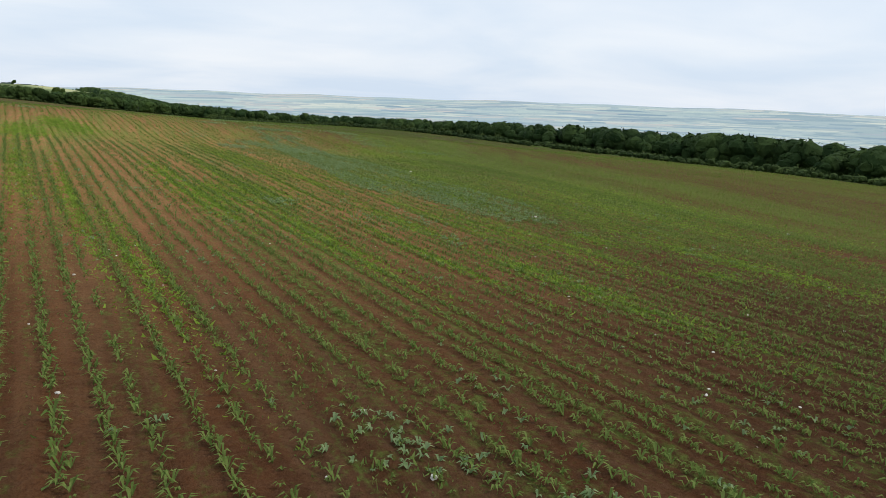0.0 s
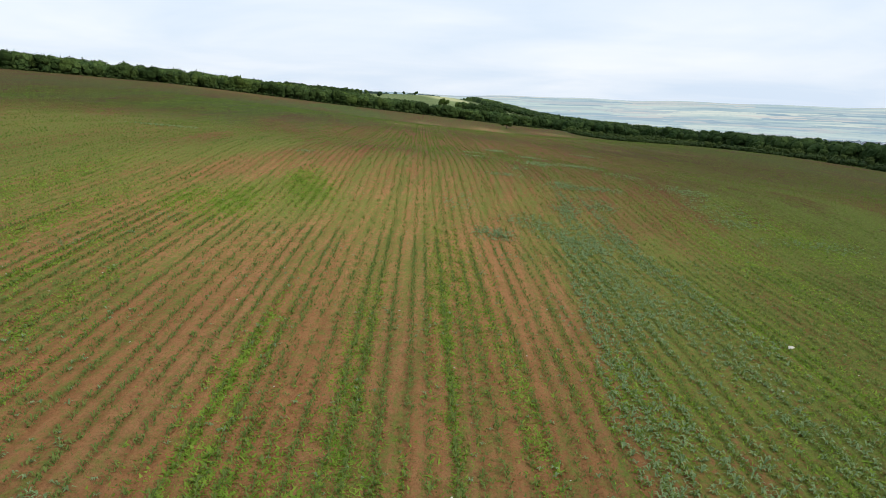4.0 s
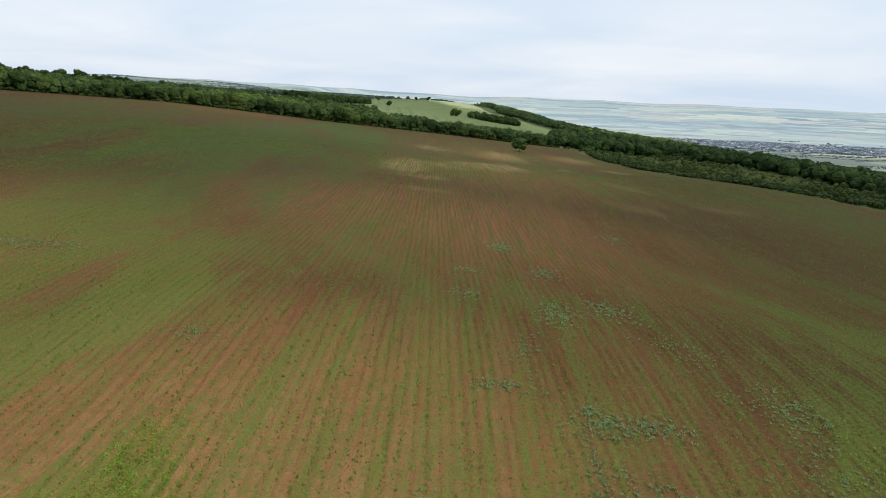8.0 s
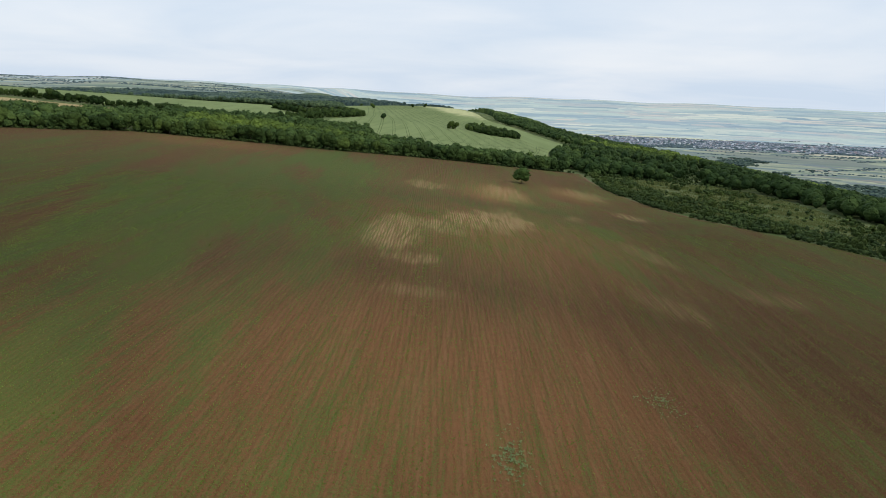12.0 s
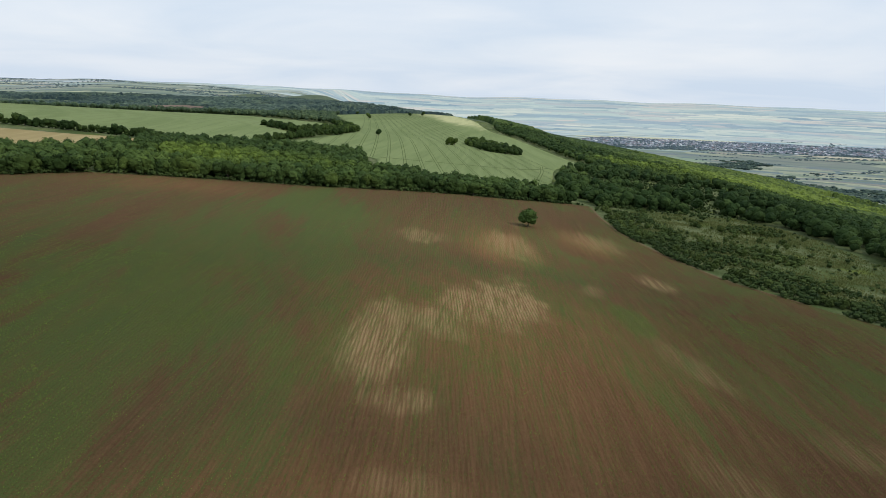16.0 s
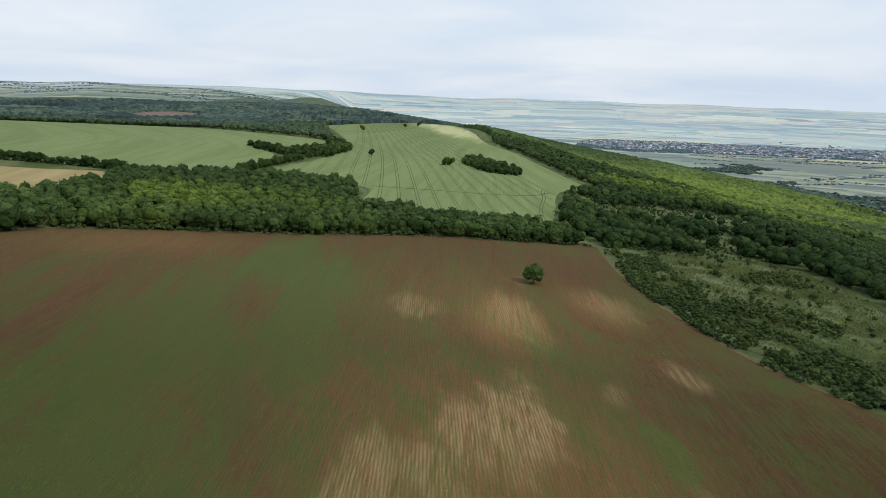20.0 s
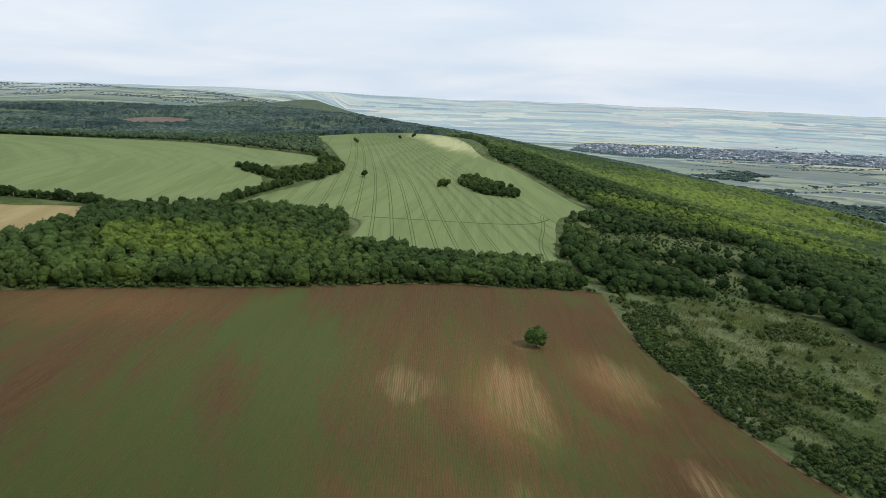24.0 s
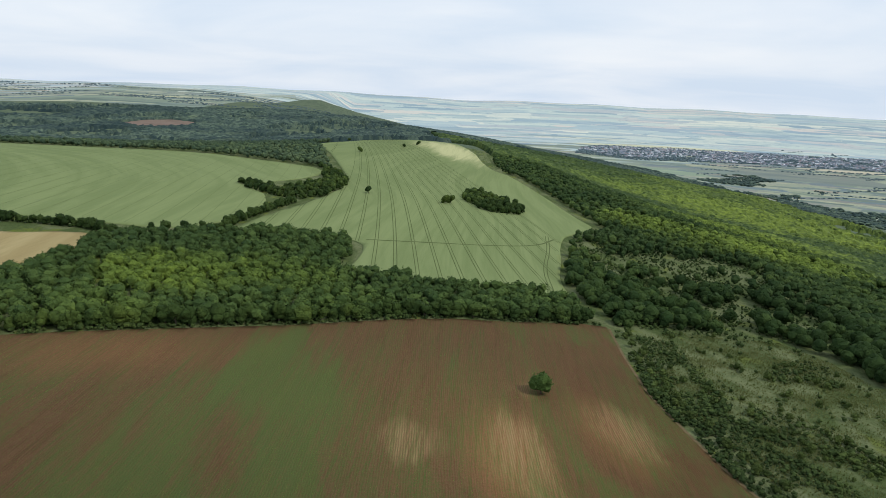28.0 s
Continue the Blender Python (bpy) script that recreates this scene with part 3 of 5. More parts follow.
def patches(x, y, size, seed):
    """Smooth random values from 0 to 1 over the plan, with patches of about the given size."""
    total = 0.0
    for octave, weight in ((1, 0.6), (2.3, 0.27), (5.1, 0.13)):
        u, v = np.asarray(x) * octave / size, np.asarray(y) * octave / size
        a, b = np.floor(u), np.floor(v)
        fu, fv = ease(u - a), ease(v - b)
        lo = hashed(a, b, seed) * (1 - fu) + hashed(a + 1, b, seed) * fu
        hi = hashed(a, b + 1, seed) * (1 - fu) + hashed(a + 1, b + 1, seed) * fu
        total = total + weight * (lo * (1 - fv) + hi * fv)
    return total


def ball(level):
    bm = bmesh.new()
    bmesh.ops.create_icosphere(bm, subdivisions=level, radius=1.0)
    v = np.array([p.co[:] for p in bm.verts])
    f = np.array([[q.index for q in t.verts] for t in bm.faces])
    bm.free()
    return v, f


BALL1, BALL2 = ball(1), ball(2)


def lumpy(v, rng, amount):
    """A ball with an uneven skin."""
    w = np.zeros(len(v))
    for _ in range(5):
        d = rng.normal(size=3)
        w += np.sin(v @ (d * 2.6) + rng.uniform(0, 6.28)) / 5
    return v * (1 + amount * w + rng.uniform(-amount, amount, len(v)) * 0.35)[:, None]


def crown_arrays(rng, height, width, lumps, leaves, fine=False, low=0.18):
    """A crown: overlapping uneven boughs and a rim of leaf sprays."""
    V, F, n = [], [], 0
    bv, bf = BALL2 if fine else BALL1
    centres = []
    for i in range(lumps):
        ang, rad = rng.uniform(0, 6.28), (0 if i == 0 else rng.uniform(0.25, 0.62) * width / 2)
        up = rng.uniform(low + 0.22, 0.78) if i else 0.62
        size = width / 2 * rng.uniform(0.42, 0.66) if i else width / 2 * 0.72
        c = np.array([math.cos(ang) * rad, math.sin(ang) * rad, height * up])
        s = np.array([size, size, min(size * rng.uniform(0.75, 1.0), height * 0.38)])
        V.append(lumpy(bv, rng, 0.28) * s + c)
        F.append(bf + n)
        n += len(bv)
        centres.append((c, s))
    for _ in range(leaves):
        c, s = centres[rng.integers(len(centres))]
        d = rng.normal(size=3)
        d /= np.linalg.norm(d)
        if d[2] < -0.4:
            d[2] = -d[2]
        p = c + d * s * rng.uniform(0.92, 1.16)
        r = rng.uniform(0.16, 0.37) * (0.55 + width * 0.08)
        q = p + rng.normal(size=(3, 3)) * r
        V.append(q)
        F.append(np.array([[n, n + 1, n + 2]]))
        n += 3
    return np.concatenate(V), np.concatenate(F)


def limb(bm, a, b, r1, r2, sides=6):
    """A tapered branch between two points."""
    a, b = Vector(a), Vector(b)
    q = (b - a).to_track_quat("Z", "Y")
    rings = []
    for p, r in ((a, r1), (a.lerp(b, 0.5) + q @ Vector((0.06 * r1 * 8, 0, 0)) * 0.3, (r1 + r2) / 2), (b, r2)):
        rings.append([bm.verts.new(p + q @ Vector((math.cos(i * 6.2832 / sides) * r, math.sin(i * 6.2832 / sides) * r, 0))) for i in range(sides)])
    for lo, hi in zip(rings, rings[1:]):
        for i in range(sides):
            bm.faces.new((lo[i], lo[(i + 1) % sides], hi[(i + 1) % sides], hi[i]))
    bm.faces.new(rings[-1])


def trunk_mesh(name, rng, height, width, mat):
    bm = bmesh.new()
    limb(bm, (0, 0, -0.4), (0.05 * height * rng.uniform(-0.5, 0.5), 0, height * 0.55), 0.035 * height, 0.018 * height)
    for i in range(5):
        ang = i * 1.26 + rng.uniform(0, 0.7)
        limb(bm, (0, 0, height * rng.uniform(0.16, 0.38)), (math.cos(ang) * width * 0.3, math.sin(ang) * width * 0.3, height * rng.uniform(0.5, 0.72)), 0.016 * height, 0.006 * height, 5)
    me = bpy.data.meshes.new(name)
    bm.to_mesh(me)
    bm.free()
    me.materials.append(mat)
    return me


def part(name, me, parent, label=""):
    ob = new(name, me)
    ob.parent = parent
    return tagged(ob, label) if label else ob


def tree_model(name, seed, height, width, leaf, lumps=9, leaves=330, label="", category="tree", group="", low=0.18, fine=True):
    """A tree at the origin, trunk and crown; copies of it are set out over the land."""
    rng = np.random.default_rng(seed)
    root = new(name)
    part("trunk", trunk_mesh("trunk", rng, height, width, MAT["bark"]), root)
    v, f = crown_arrays(rng, height, width, lumps, leaves, fine, low)
    part("crown", mesh_from("crown", v, f, [leaf], False), root)
    return tagged(root, label, category, group)


def set_out(models, places, rng, lo=0.8, hi=1.25, sink=0.15):
    """Copies of the models at the places (the models themselves stand at the first ones)."""
    for i, (x, y) in enumerate(places):
        m = models[i % len(models)]
        s = rng.uniform(lo, hi)
        at = pose(x, y, land_at(x, y) - sink, 0, 0, rng.uniform(0, 360)) @ Matrix.Diagonal((s, s, s * rng.uniform(0.9, 1.12), 1))
        if i < len(models):
            m.matrix_basis = at
            m["placed"] = 1
        else:
            o = copy_thing(m, Matrix())
            o.matrix_basis = at


def joined_trees(name, places, sizes, rng, mat, kinds, label, category, drop=0.0):
    """A stand of trees too many to count, as one mesh of crowns."""
    V, F, n = [], [], 0
    pick = rng.integers(len(kinds), size=len(places))
    turn = rng.uniform(0, 6.28, len(places))
    zz = land(places[:, 0], places[:, 1])
    for (x, y), s, k, t, z in zip(places, sizes, pick, turn, zz):
        v, f = kinds[k]
        c, si = math.cos(t) * s, math.sin(t) * s
        q = np.empty_like(v)
        q[:, 0], q[:, 1], q[:, 2] = v[:, 0] * c - v[:, 1] * si + x, v[:, 0] * si + v[:, 1] * c + y, v[:, 2] * s + z - drop
        V.append(q)
        F.append(f + n)
        n += len(v)
    ob = new(name, mesh_from(name, np.concatenate(V), np.concatenate(F), [mat], False))
    return tagged(ob, label, category, kind="stuff")


def canopy(name, poly, gap, cell, tall, mat, label, holes=(), glades=0.0, size=70.0, ragged=None):
    """Closed woodland seen from afar: one skin of domed crowns over the land."""
    xs, ys = [p[0] for p in poly], [p[1] for p in poly]
    X, Y = np.meshgrid(np.arange(min(xs), max(xs) + cell, cell), np.arange(min(ys), max(ys) + cell, cell))
    ins = inside(poly, X, Y)
    for hole in holes:
        ins &= ~inside(hole, X, Y)
    # nearest crown: one tree per lattice square, shifted by hashing
    gx, gy = np.floor(X / gap), np.floor(Y / gap)
    best, tone = np.full(X.shape, 1e9), np.zeros(X.shape)
    for i in (-1, 0, 1):
        for j in (-1, 0, 1):
            a, b = gx + i, gy + j
            h1 = np.modf(np.abs(np.sin(a * 127.1 + b * 311.7) * 43758.5453))[0]
            h2 = np.modf(np.abs(np.sin(a * 269.5 + b * 183.3) * 43758.5453))[0]
            h3 = np.modf(np.abs(np.sin(a * 113.5 + b * 271.9) * 43758.5453))[0]
            d = np.hypot(X - (a + 0.15 + 0.7 * h1) * gap, Y - (b + 0.15 + 0.7 * h2) * gap) / (gap * (0.55 + 0.35 * h3))
            near = d < best
            best, tone = np.where(near, d, best), np.where(near, h3, tone)
    dome = np.sqrt(np.clip(1 - np.clip(best, 0, 1) ** 2, 0, 1))
    Z = land(X, Y) + tall * (0.2 + 0.8 * dome * (0.65 + 0.6 * tone))
    if glades:
        limit = glades if ragged is None else glades + 0.42 * ease((X - ragged[0]) / (ragged[1] - ragged[0]))
        low = patches(X, Y, size, 5) < limit
        Z = np.where(low & (hashed(gx, gy, 3) > 0.15), land(X, Y) - 1.0, Z)
    Z[~ins] = land(X[~ins], Y[~ins]) - 1.0
    keep = ins[:-1, :-1] | ins[1:, :-1] | ins[:-1, 1:] | ins[1:, 1:]
    idx = np.arange(X.size).reshape(X.shape)
    quads = np.stack([idx[:-1, :-1], idx[:-1, 1:], idx[1:, 1:], idx[1:, :-1]], -1)[keep]
    used, inv = np.unique(quads, return_inverse=True)
    ob = new(name, mesh_from(name, np.stack([X.ravel(), Y.ravel(), Z.ravel()], -1)[used], inv.reshape(quads.shape), [mat], False))
    return tagged(ob, label, "forest", kind="stuff")


MAT = {
    "crop": crop_material(),
    "meadow": meadow_material(),
    # two palettes, near and far; the far one holds the haze in its colours
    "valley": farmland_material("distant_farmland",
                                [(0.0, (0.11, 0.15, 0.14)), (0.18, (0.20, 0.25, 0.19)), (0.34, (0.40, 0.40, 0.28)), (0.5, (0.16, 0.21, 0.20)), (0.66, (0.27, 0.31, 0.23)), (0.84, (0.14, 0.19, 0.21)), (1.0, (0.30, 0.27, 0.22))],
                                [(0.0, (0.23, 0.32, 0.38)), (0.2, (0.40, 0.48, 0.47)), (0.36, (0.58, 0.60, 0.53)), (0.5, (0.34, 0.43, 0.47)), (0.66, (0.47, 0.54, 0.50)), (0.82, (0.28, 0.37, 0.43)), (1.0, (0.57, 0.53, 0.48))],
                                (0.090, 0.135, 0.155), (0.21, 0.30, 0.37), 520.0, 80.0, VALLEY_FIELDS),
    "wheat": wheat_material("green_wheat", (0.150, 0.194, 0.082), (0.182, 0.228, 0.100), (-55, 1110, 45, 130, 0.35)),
    "pasture": wheat_material("far_pasture", (0.070, 0.100, 0.068), (0.108, 0.138, 0.088)),
    "straw": wheat_material("ripe_straw", (0.27, 0.215, 0.105), (0.34, 0.28, 0.145)),
    "fallow": plain_noise_material("far_ploughland", (0.150, 0.112, 0.092), (0.200, 0.152, 0.126), 0.03),
    "track": plain_noise_material("wheel_track", (0.070, 0.095, 0.036), (0.105, 0.130, 0.055), 0.5),
    "track_faint": plain_noise_material("faint_wheel_track", (0.120, 0.155, 0.064), (0.148, 0.186, 0.080), 0.2),
    "dirt": plain_noise_material("trodden_earth", (0.100, 0.078, 0.042), (0.155, 0.118, 0.068), 0.6, bump=0.1),
    "bark": plain_noise_material("bark", (0.07, 0.055, 0.04), (0.13, 0.11, 0.085), 3.0, bump=0.03),
    "leaf": leaf_material("tree_leaves", (0.022, 0.042, 0.013), (0.072, 0.108, 0.028), (0.110, 0.150, 0.028)),
    "leaf_lone": leaf_material("field_tree_leaves", (0.048, 0.084, 0.022), (0.090, 0.140, 0.036), (0.110, 0.160, 0.036)),
    "leaf_wood": leaf_material("woodland_leaves", (0.036, 0.066, 0.022), (0.100, 0.150, 0.042), (0.160, 0.225, 0.038), "island"),
    "leaf_forest": leaf_material("forest_leaves", (0.026, 0.050, 0.018), (0.082, 0.122, 0.036), (0.175, 0.240, 0.044), "island"),
    "leaf_oak": leaf_material("dark_oak_leaves", (0.021, 0.042, 0.014), (0.058, 0.092, 0.027), (0.070, 0.100, 0.030), "island", False),
    "leaf_near_hill": leaf_material("upland_wood_leaves", (0.040, 0.068, 0.042), (0.100, 0.140, 0.068), (0.130, 0.172, 0.072), "island", False),
    "leaf_far": leaf_material("hillside_leaves", (0.036, 0.064, 0.026), (0.100, 0.140, 0.042), (0.180, 0.240, 0.046), "cells"),
    # far woods: the blue cast is aerial haze put into the leaf colour
    "leaf_hazed": leaf_material("hazed_upland_leaves", (0.030, 0.054, 0.056), (0.120, 0.164, 0.118), (0.180, 0.225, 0.120), "cells", False),
    "leaf_shrub": leaf_material("shrub_leaves", (0.046, 0.070, 0.020), (0.092, 0.124, 0.036), (0.095, 0.130, 0.030), "object", False),
    "leaf_scrub": leaf_material("scrub_leaves", (0.026, 0.046, 0.016), (0.092, 0.130, 0.040), (0.095, 0.130, 0.034), "island", False),
    "corn": blade_material("seedling_leaves", (0.110, 0.172, 0.038), (0.215, 0.275, 0.080), 4.0),
    "grass": blade_material("bright_grass_leaves", (0.165, 0.270, 0.034), (0.275, 0.380, 0.060), 1.5),
    "corn_mid": blade_material("young_crop_leaves", (0.130, 0.190, 0.036), (0.215, 0.275, 0.062), 0.3),
    "corn_far": blade_material("far_seedling_leaves", (0.112, 0.180, 0.034), (0.180, 0.250, 0.052), 0.2),
    "tussock": blade_material("tussock_grass", (0.110, 0.135, 0.042), (0.185, 0.200, 0.080), 0.1),
    "thistle": blade_material("thistle_leaves", (0.150, 0.235, 0.098), (0.290, 0.375, 0.185), 5.0),
    "stone": plain_noise_material("pale_stone", (0.50, 0.46, 0.40), (0.66, 0.62, 0.56), 6.0),
    # walls, roofs and trees of the valley carry haze as a blue-grey tint
    "wall": plain_noise_material("hazed_house_walls", (0.30, 0.33, 0.38), (0.50, 0.53, 0.57), 0.05),
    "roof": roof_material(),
    "town_trees": plain_noise_material("hazed_trees", (0.068, 0.102, 0.125), (0.115, 0.160, 0.170), 0.05),
}

# ---- the ground ----
gx = steps([(-4900, -1500, 150), (-1500, -600, 40), (-600, -300, 15), (-300, 260, 6), (260, 900, 14), (900, 2000, 60), (2000, 4900, 110)])
gy = steps([(-1600, -200, 100), (-200, -60, 14), (-60, 700, 7), (700, 1400, 14), (1400, 3600, 45), (3600, 4960, 40)])


def ground_slot(c):
    r = np.hypot(c[:, 0], c[:, 1])
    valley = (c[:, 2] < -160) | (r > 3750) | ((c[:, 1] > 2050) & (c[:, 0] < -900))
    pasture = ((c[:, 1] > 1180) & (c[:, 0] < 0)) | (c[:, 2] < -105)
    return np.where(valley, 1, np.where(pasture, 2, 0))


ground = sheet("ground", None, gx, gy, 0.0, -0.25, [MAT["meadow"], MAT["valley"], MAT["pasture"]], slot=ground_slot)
tagged(ground, "rough grassy upland falling to a wide hazy farmed valley", "ground", kind="structure")

# ---- crop field ----
FIELD = [(57, 436), (57, 400), (59, 365), (70, 316), (80, 283), (93, 262), (112, 236), (124, 200), (127, 148), (133, 75), (142, 0), (150, -110), (-330, -130),
         (-330, 245), (-260, 252), (-205, 270), (-178, 300), (-157, 332), (-143, 341), (-113, 359), (-78, 379), (-38, 405), (-14, 417), (11, 424), (44, 436)]
f_across = steps([(-340, -120, 6), (-120, -36, 2), (-36, 52, ROW / 4), (52, 110, 2), (110, 210, 5)])
f_along = steps([(-140, -48, 6), (-48, 60, 1.2), (60, 140, 2.5), (140, 460, 5)])


def furrows(a, l):
    near = ease((70 - np.abs(a - 8)) / 40) * ease((120 - l) / 60)
    wob = 0.02 * np.sin(l * 1.9 + a * 3.1) + 0.015 * np.sin(l * 5.3 - a * 7.7)
    strength = 0.3 + 1.1 * patches(a * 14, l, 14.0, 6)
    return near * (-0.022 * strength * np.cos(2 * math.pi * a / ROW) + wob)


field = sheet("crop_field", FIELD, f_across, f_along, ROW_TURN, 0.05, [MAT["crop"]], furrows)
tagged(field, "red-brown ploughed field with rows of young green crop", "field", kind="structure")

# ---- cereal fields beyond the wood ----
WHEAT = rounded([(-154, 490), (-144, 564), (-129, 624), (-123, 686), (-133, 763), (-167, 870), (-215, 1010), (-262, 1110), (-240, 1180), (-190, 1230), (-60, 1240),
                 (-20, 1120), (-10, 1040), (5, 972), (29, 948), (59, 840), (77, 743), (94, 679), (61, 642), (52, 599), (48, 550), (42, 507), (46, 474), (18, 482),
                 (-20, 471), (-47, 470), (-73, 459), (-70, 495), (-74, 529), (-104, 529), (-130, 522)], 1)
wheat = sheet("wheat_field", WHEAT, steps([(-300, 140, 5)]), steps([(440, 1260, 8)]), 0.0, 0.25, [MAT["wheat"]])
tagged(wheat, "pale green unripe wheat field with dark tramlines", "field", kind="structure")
LEFT = rounded([(-640, 840), (-482, 856), (-347, 879), (-230, 835), (-168, 815), (-160, 742), (-194, 650), (-159, 613), (-152, 545), (-177, 491), (-208, 488), (-264, 476), (-330, 465), (-640, 480)], 1)
left = sheet("cereal_field", LEFT, steps([(-645, -140, 7)]), steps([(460, 920, 7)]), 0.0, 0.25, [MAT["wheat"]])
tagged(left, "pale green cereal field with faint tramlines", "field", kind="structure")
STRAW = rounded([(-400, 400), (-300, 425), (-237, 441), (-213, 461), (-193, 460), (-196, 420), (-203, 385), (-225, 352), (-400, 330)], 1)
straw = sheet("straw_field", STRAW, steps([(-410, -180, 6)]), steps([(325, 470, 5)]), 0.0, 0.25, [MAT["straw"]])
tagged(straw, "straw-yellow ripe field behind the wood", "field", kind="structure")
BROWN = [(-815, 1560), (-800, 1650), (-755, 1690), (-690, 1665), (-655, 1610), (-680, 1540), (-741, 1515)]
brown = sheet("ploughed_field", BROWN, steps([(-850, -640, 9)]), steps([(1500, 1700, 9)]), 0.0, 2.5, [MAT["fallow"]])
tagged(brown, "distant reddish-brown ploughed field among woods", "field", kind="structure")


def ribbon(name, line, width, lift, mat, parent, label=""):
    """A worn strip along a line on the land."""
    pts = np.array(along_line(line, 6.0) + [line[-1]])
    d = np.gradient(pts, axis=0)
    d /= np.linalg.norm(d, axis=1)[:, None] + 1e-9
    nrm = np.stack([-d[:, 1], d[:, 0]], -1) * width / 2
    rows = [pts - nrm, pts, pts + nrm]
    verts = np.concatenate([np.c_[r, land(r[:, 0], r[:, 1]) + lift + (0.05 if i == 1 else 0.0)] for i, r in enumerate(rows)])
    n = len(pts)
    faces = [(k * n + i, (k + 1) * n + i, (k + 1) * n + i + 1, k * n + i + 1) for k in (0, 1) for i in range(n - 1)]
    return part(name, mesh_from(name, verts, faces, [mat], True), parent, label)


def rounded_line(line, times=2):
    """A polyline with its corners cut round."""
    p = [Vector(q) for q in line]
    for _ in range(times):
        q = [p[0]]
        for a, b in zip(p, p[1:]):
            q += [a.lerp(b, 0.25), a.lerp(b, 0.75)]
        p = q + [p[-1]]
    return [(v.x, v.y) for v in p]


def tramline(k, y):
    return -36 + 12.2 * k + (y - 478) * (-0.145 - 0.0095 * k) - 1.0e-4 * (y - 478) ** 2


for k in range(-9, 11):
    for side in (-0.95, 0.95):
        run = []
        for y in np.arange(465, 1245, 9.0):
            x = tramline(k, y) + side
            if inside(WHEAT, np.array([x]), np.array([y]))[0]:
                run.append((x, float(y)))
            elif len(run) > 4:
                break
            else:
                run = []
        if len(run) > 4:
            ribbon("wheel_track", run, 0.42, 0.33, MAT["track"], wheat)
for k in range(-4, 38):
    run = [(-165 - 12.2 * k - 0.16 * (y - 480) - 1e-4 * (y - 480) ** 2, float(y)) for y in np.arange(465, 905, 9.0)]
    run = [p for p in run if inside(LEFT, np.array([p[0]]), np.array([p[1]]))[0]]
    if len(run) > 4:
        ribbon("wheel_track", run, 0.45, 0.33, MAT["track_faint"], left)
edge_path = [(57.6, 434), (57.6, 400), (59.6, 365), (70.6, 316), (80.6, 283), (93.6, 262)]
cross = ribbon("cross_track", rounded_line([(-74, 534), (-36, 551), (0, 566), (35, 587), (50, 618)]), 1.5, 0.36, MAT["track"], wheat)
for off in (0.0, 2.0):
    ribbon("headland_track", rounded_line([(46 - off, 625), (44 - off, 582), (36 - off, 527), (37 - off, 484)]), 0.5, 0.37, MAT["track"], wheat)
verge = ribbon("dirt_path", edge_path, 1.1, 0.0, MAT["dirt"], None)
tagged(verge, "trodden earth strip along the field edge", "path", kind="structure")

# ---- woods ----
WOOD = [(-157, 336), (-143, 345), (-113, 363), (-78, 383), (-38, 409), (-14, 421), (11, 428), (50, 440), (44, 470), (18, 476), (-20, 466), (-47, 465), (-75, 456), (-76, 495),
        (-80, 524), (-104, 524), (-130, 516), (-160, 488), (-190, 462), (-193, 440), (-193, 395), (-215, 350), (-320, 325), (-320, 260), (-205, 275), (-175, 305)]
FOREST = [(62, 440), (52, 478), (48, 510), (54, 552), (60, 599), (70, 640), (102, 679), (90, 743), (70, 840), (42, 945), (15, 985), (8, 1045), (10, 1120), (130, 1120), (330, 1000),
          (330, 420), (300, 200), (290, -120), (160, -120), (152, 0), (150, 90), (152, 180), (165, 300), (164, 395), (155, 424), (139, 447), (89, 446)]
SLOPE_WOOD = [(320, -150), (330, 1000), (130, 1115), (10, 1115), (-20, 1260), (-80, 1500), (-140, 1700), (620, 1700), (660, 1500), (760, 1350), (800, 900), (760, -150)]
RIDGE_WOOD = [(-140, 1700), (-200, 1900), (-420, 2200), (-420, 2360), (-250, 2540), (-100, 2620), (200, 2450), (440, 2150), (560, 1900), (620, 1700)]
HILL_GAPS = [BROWN, [(-650, 1290), (-553, 1305), (-560, 1345), (-640, 1352)], [(-1350, 1690), (-1184, 1689), (-1033, 1676), (-1010, 1731), (-1150, 1765), (-1350, 1790)], [(-1500, 1950), (-1300, 1990), (-1300, 2060), (-1500, 2030)],
             [(-900, 2200), (-500, 2250), (-520, 2300), (-900, 2270)], [(-1700, 2250), (-1100, 2350), (-1100, 2450), (-1700, 2400)], [(-420, 1500), (-360, 1520), (-380, 1580), (-430, 1560)]]
HILL_WOOD = rounded([(-1700, 1000), (-700, 1000), (-620, 1130), (-240, 1150), (-200, 1250), (-60, 1260), (-80, 1500), (-200, 1900), (-420, 2200), (-560, 2170), (-700, 2080), (-940, 2010), (-1100, 1900), (-1290, 1890), (-1560, 1990), (-2000, 2050), (-2600, 1900)], 2)
NEAR_HILL = [(-700, 846), (-482, 862), (-347, 885), (-230, 841), (-166, 822), (-180, 880), (-222, 1010), (-262, 1110), (-245, 1180), (-620, 1150), (-800, 1060)]
rng = np.random.default_rng(5)
small_kinds = [crown_arrays(np.random.default_rng(40 + i), 6.4, 6.4, 5, 140, False, 0.0) for i in range(8)]
tiny_kinds = [crown_arrays(np.random.default_rng(60 + i), 6.6, 6.8, 3, 54, False, 0.0) for i in range(8)]

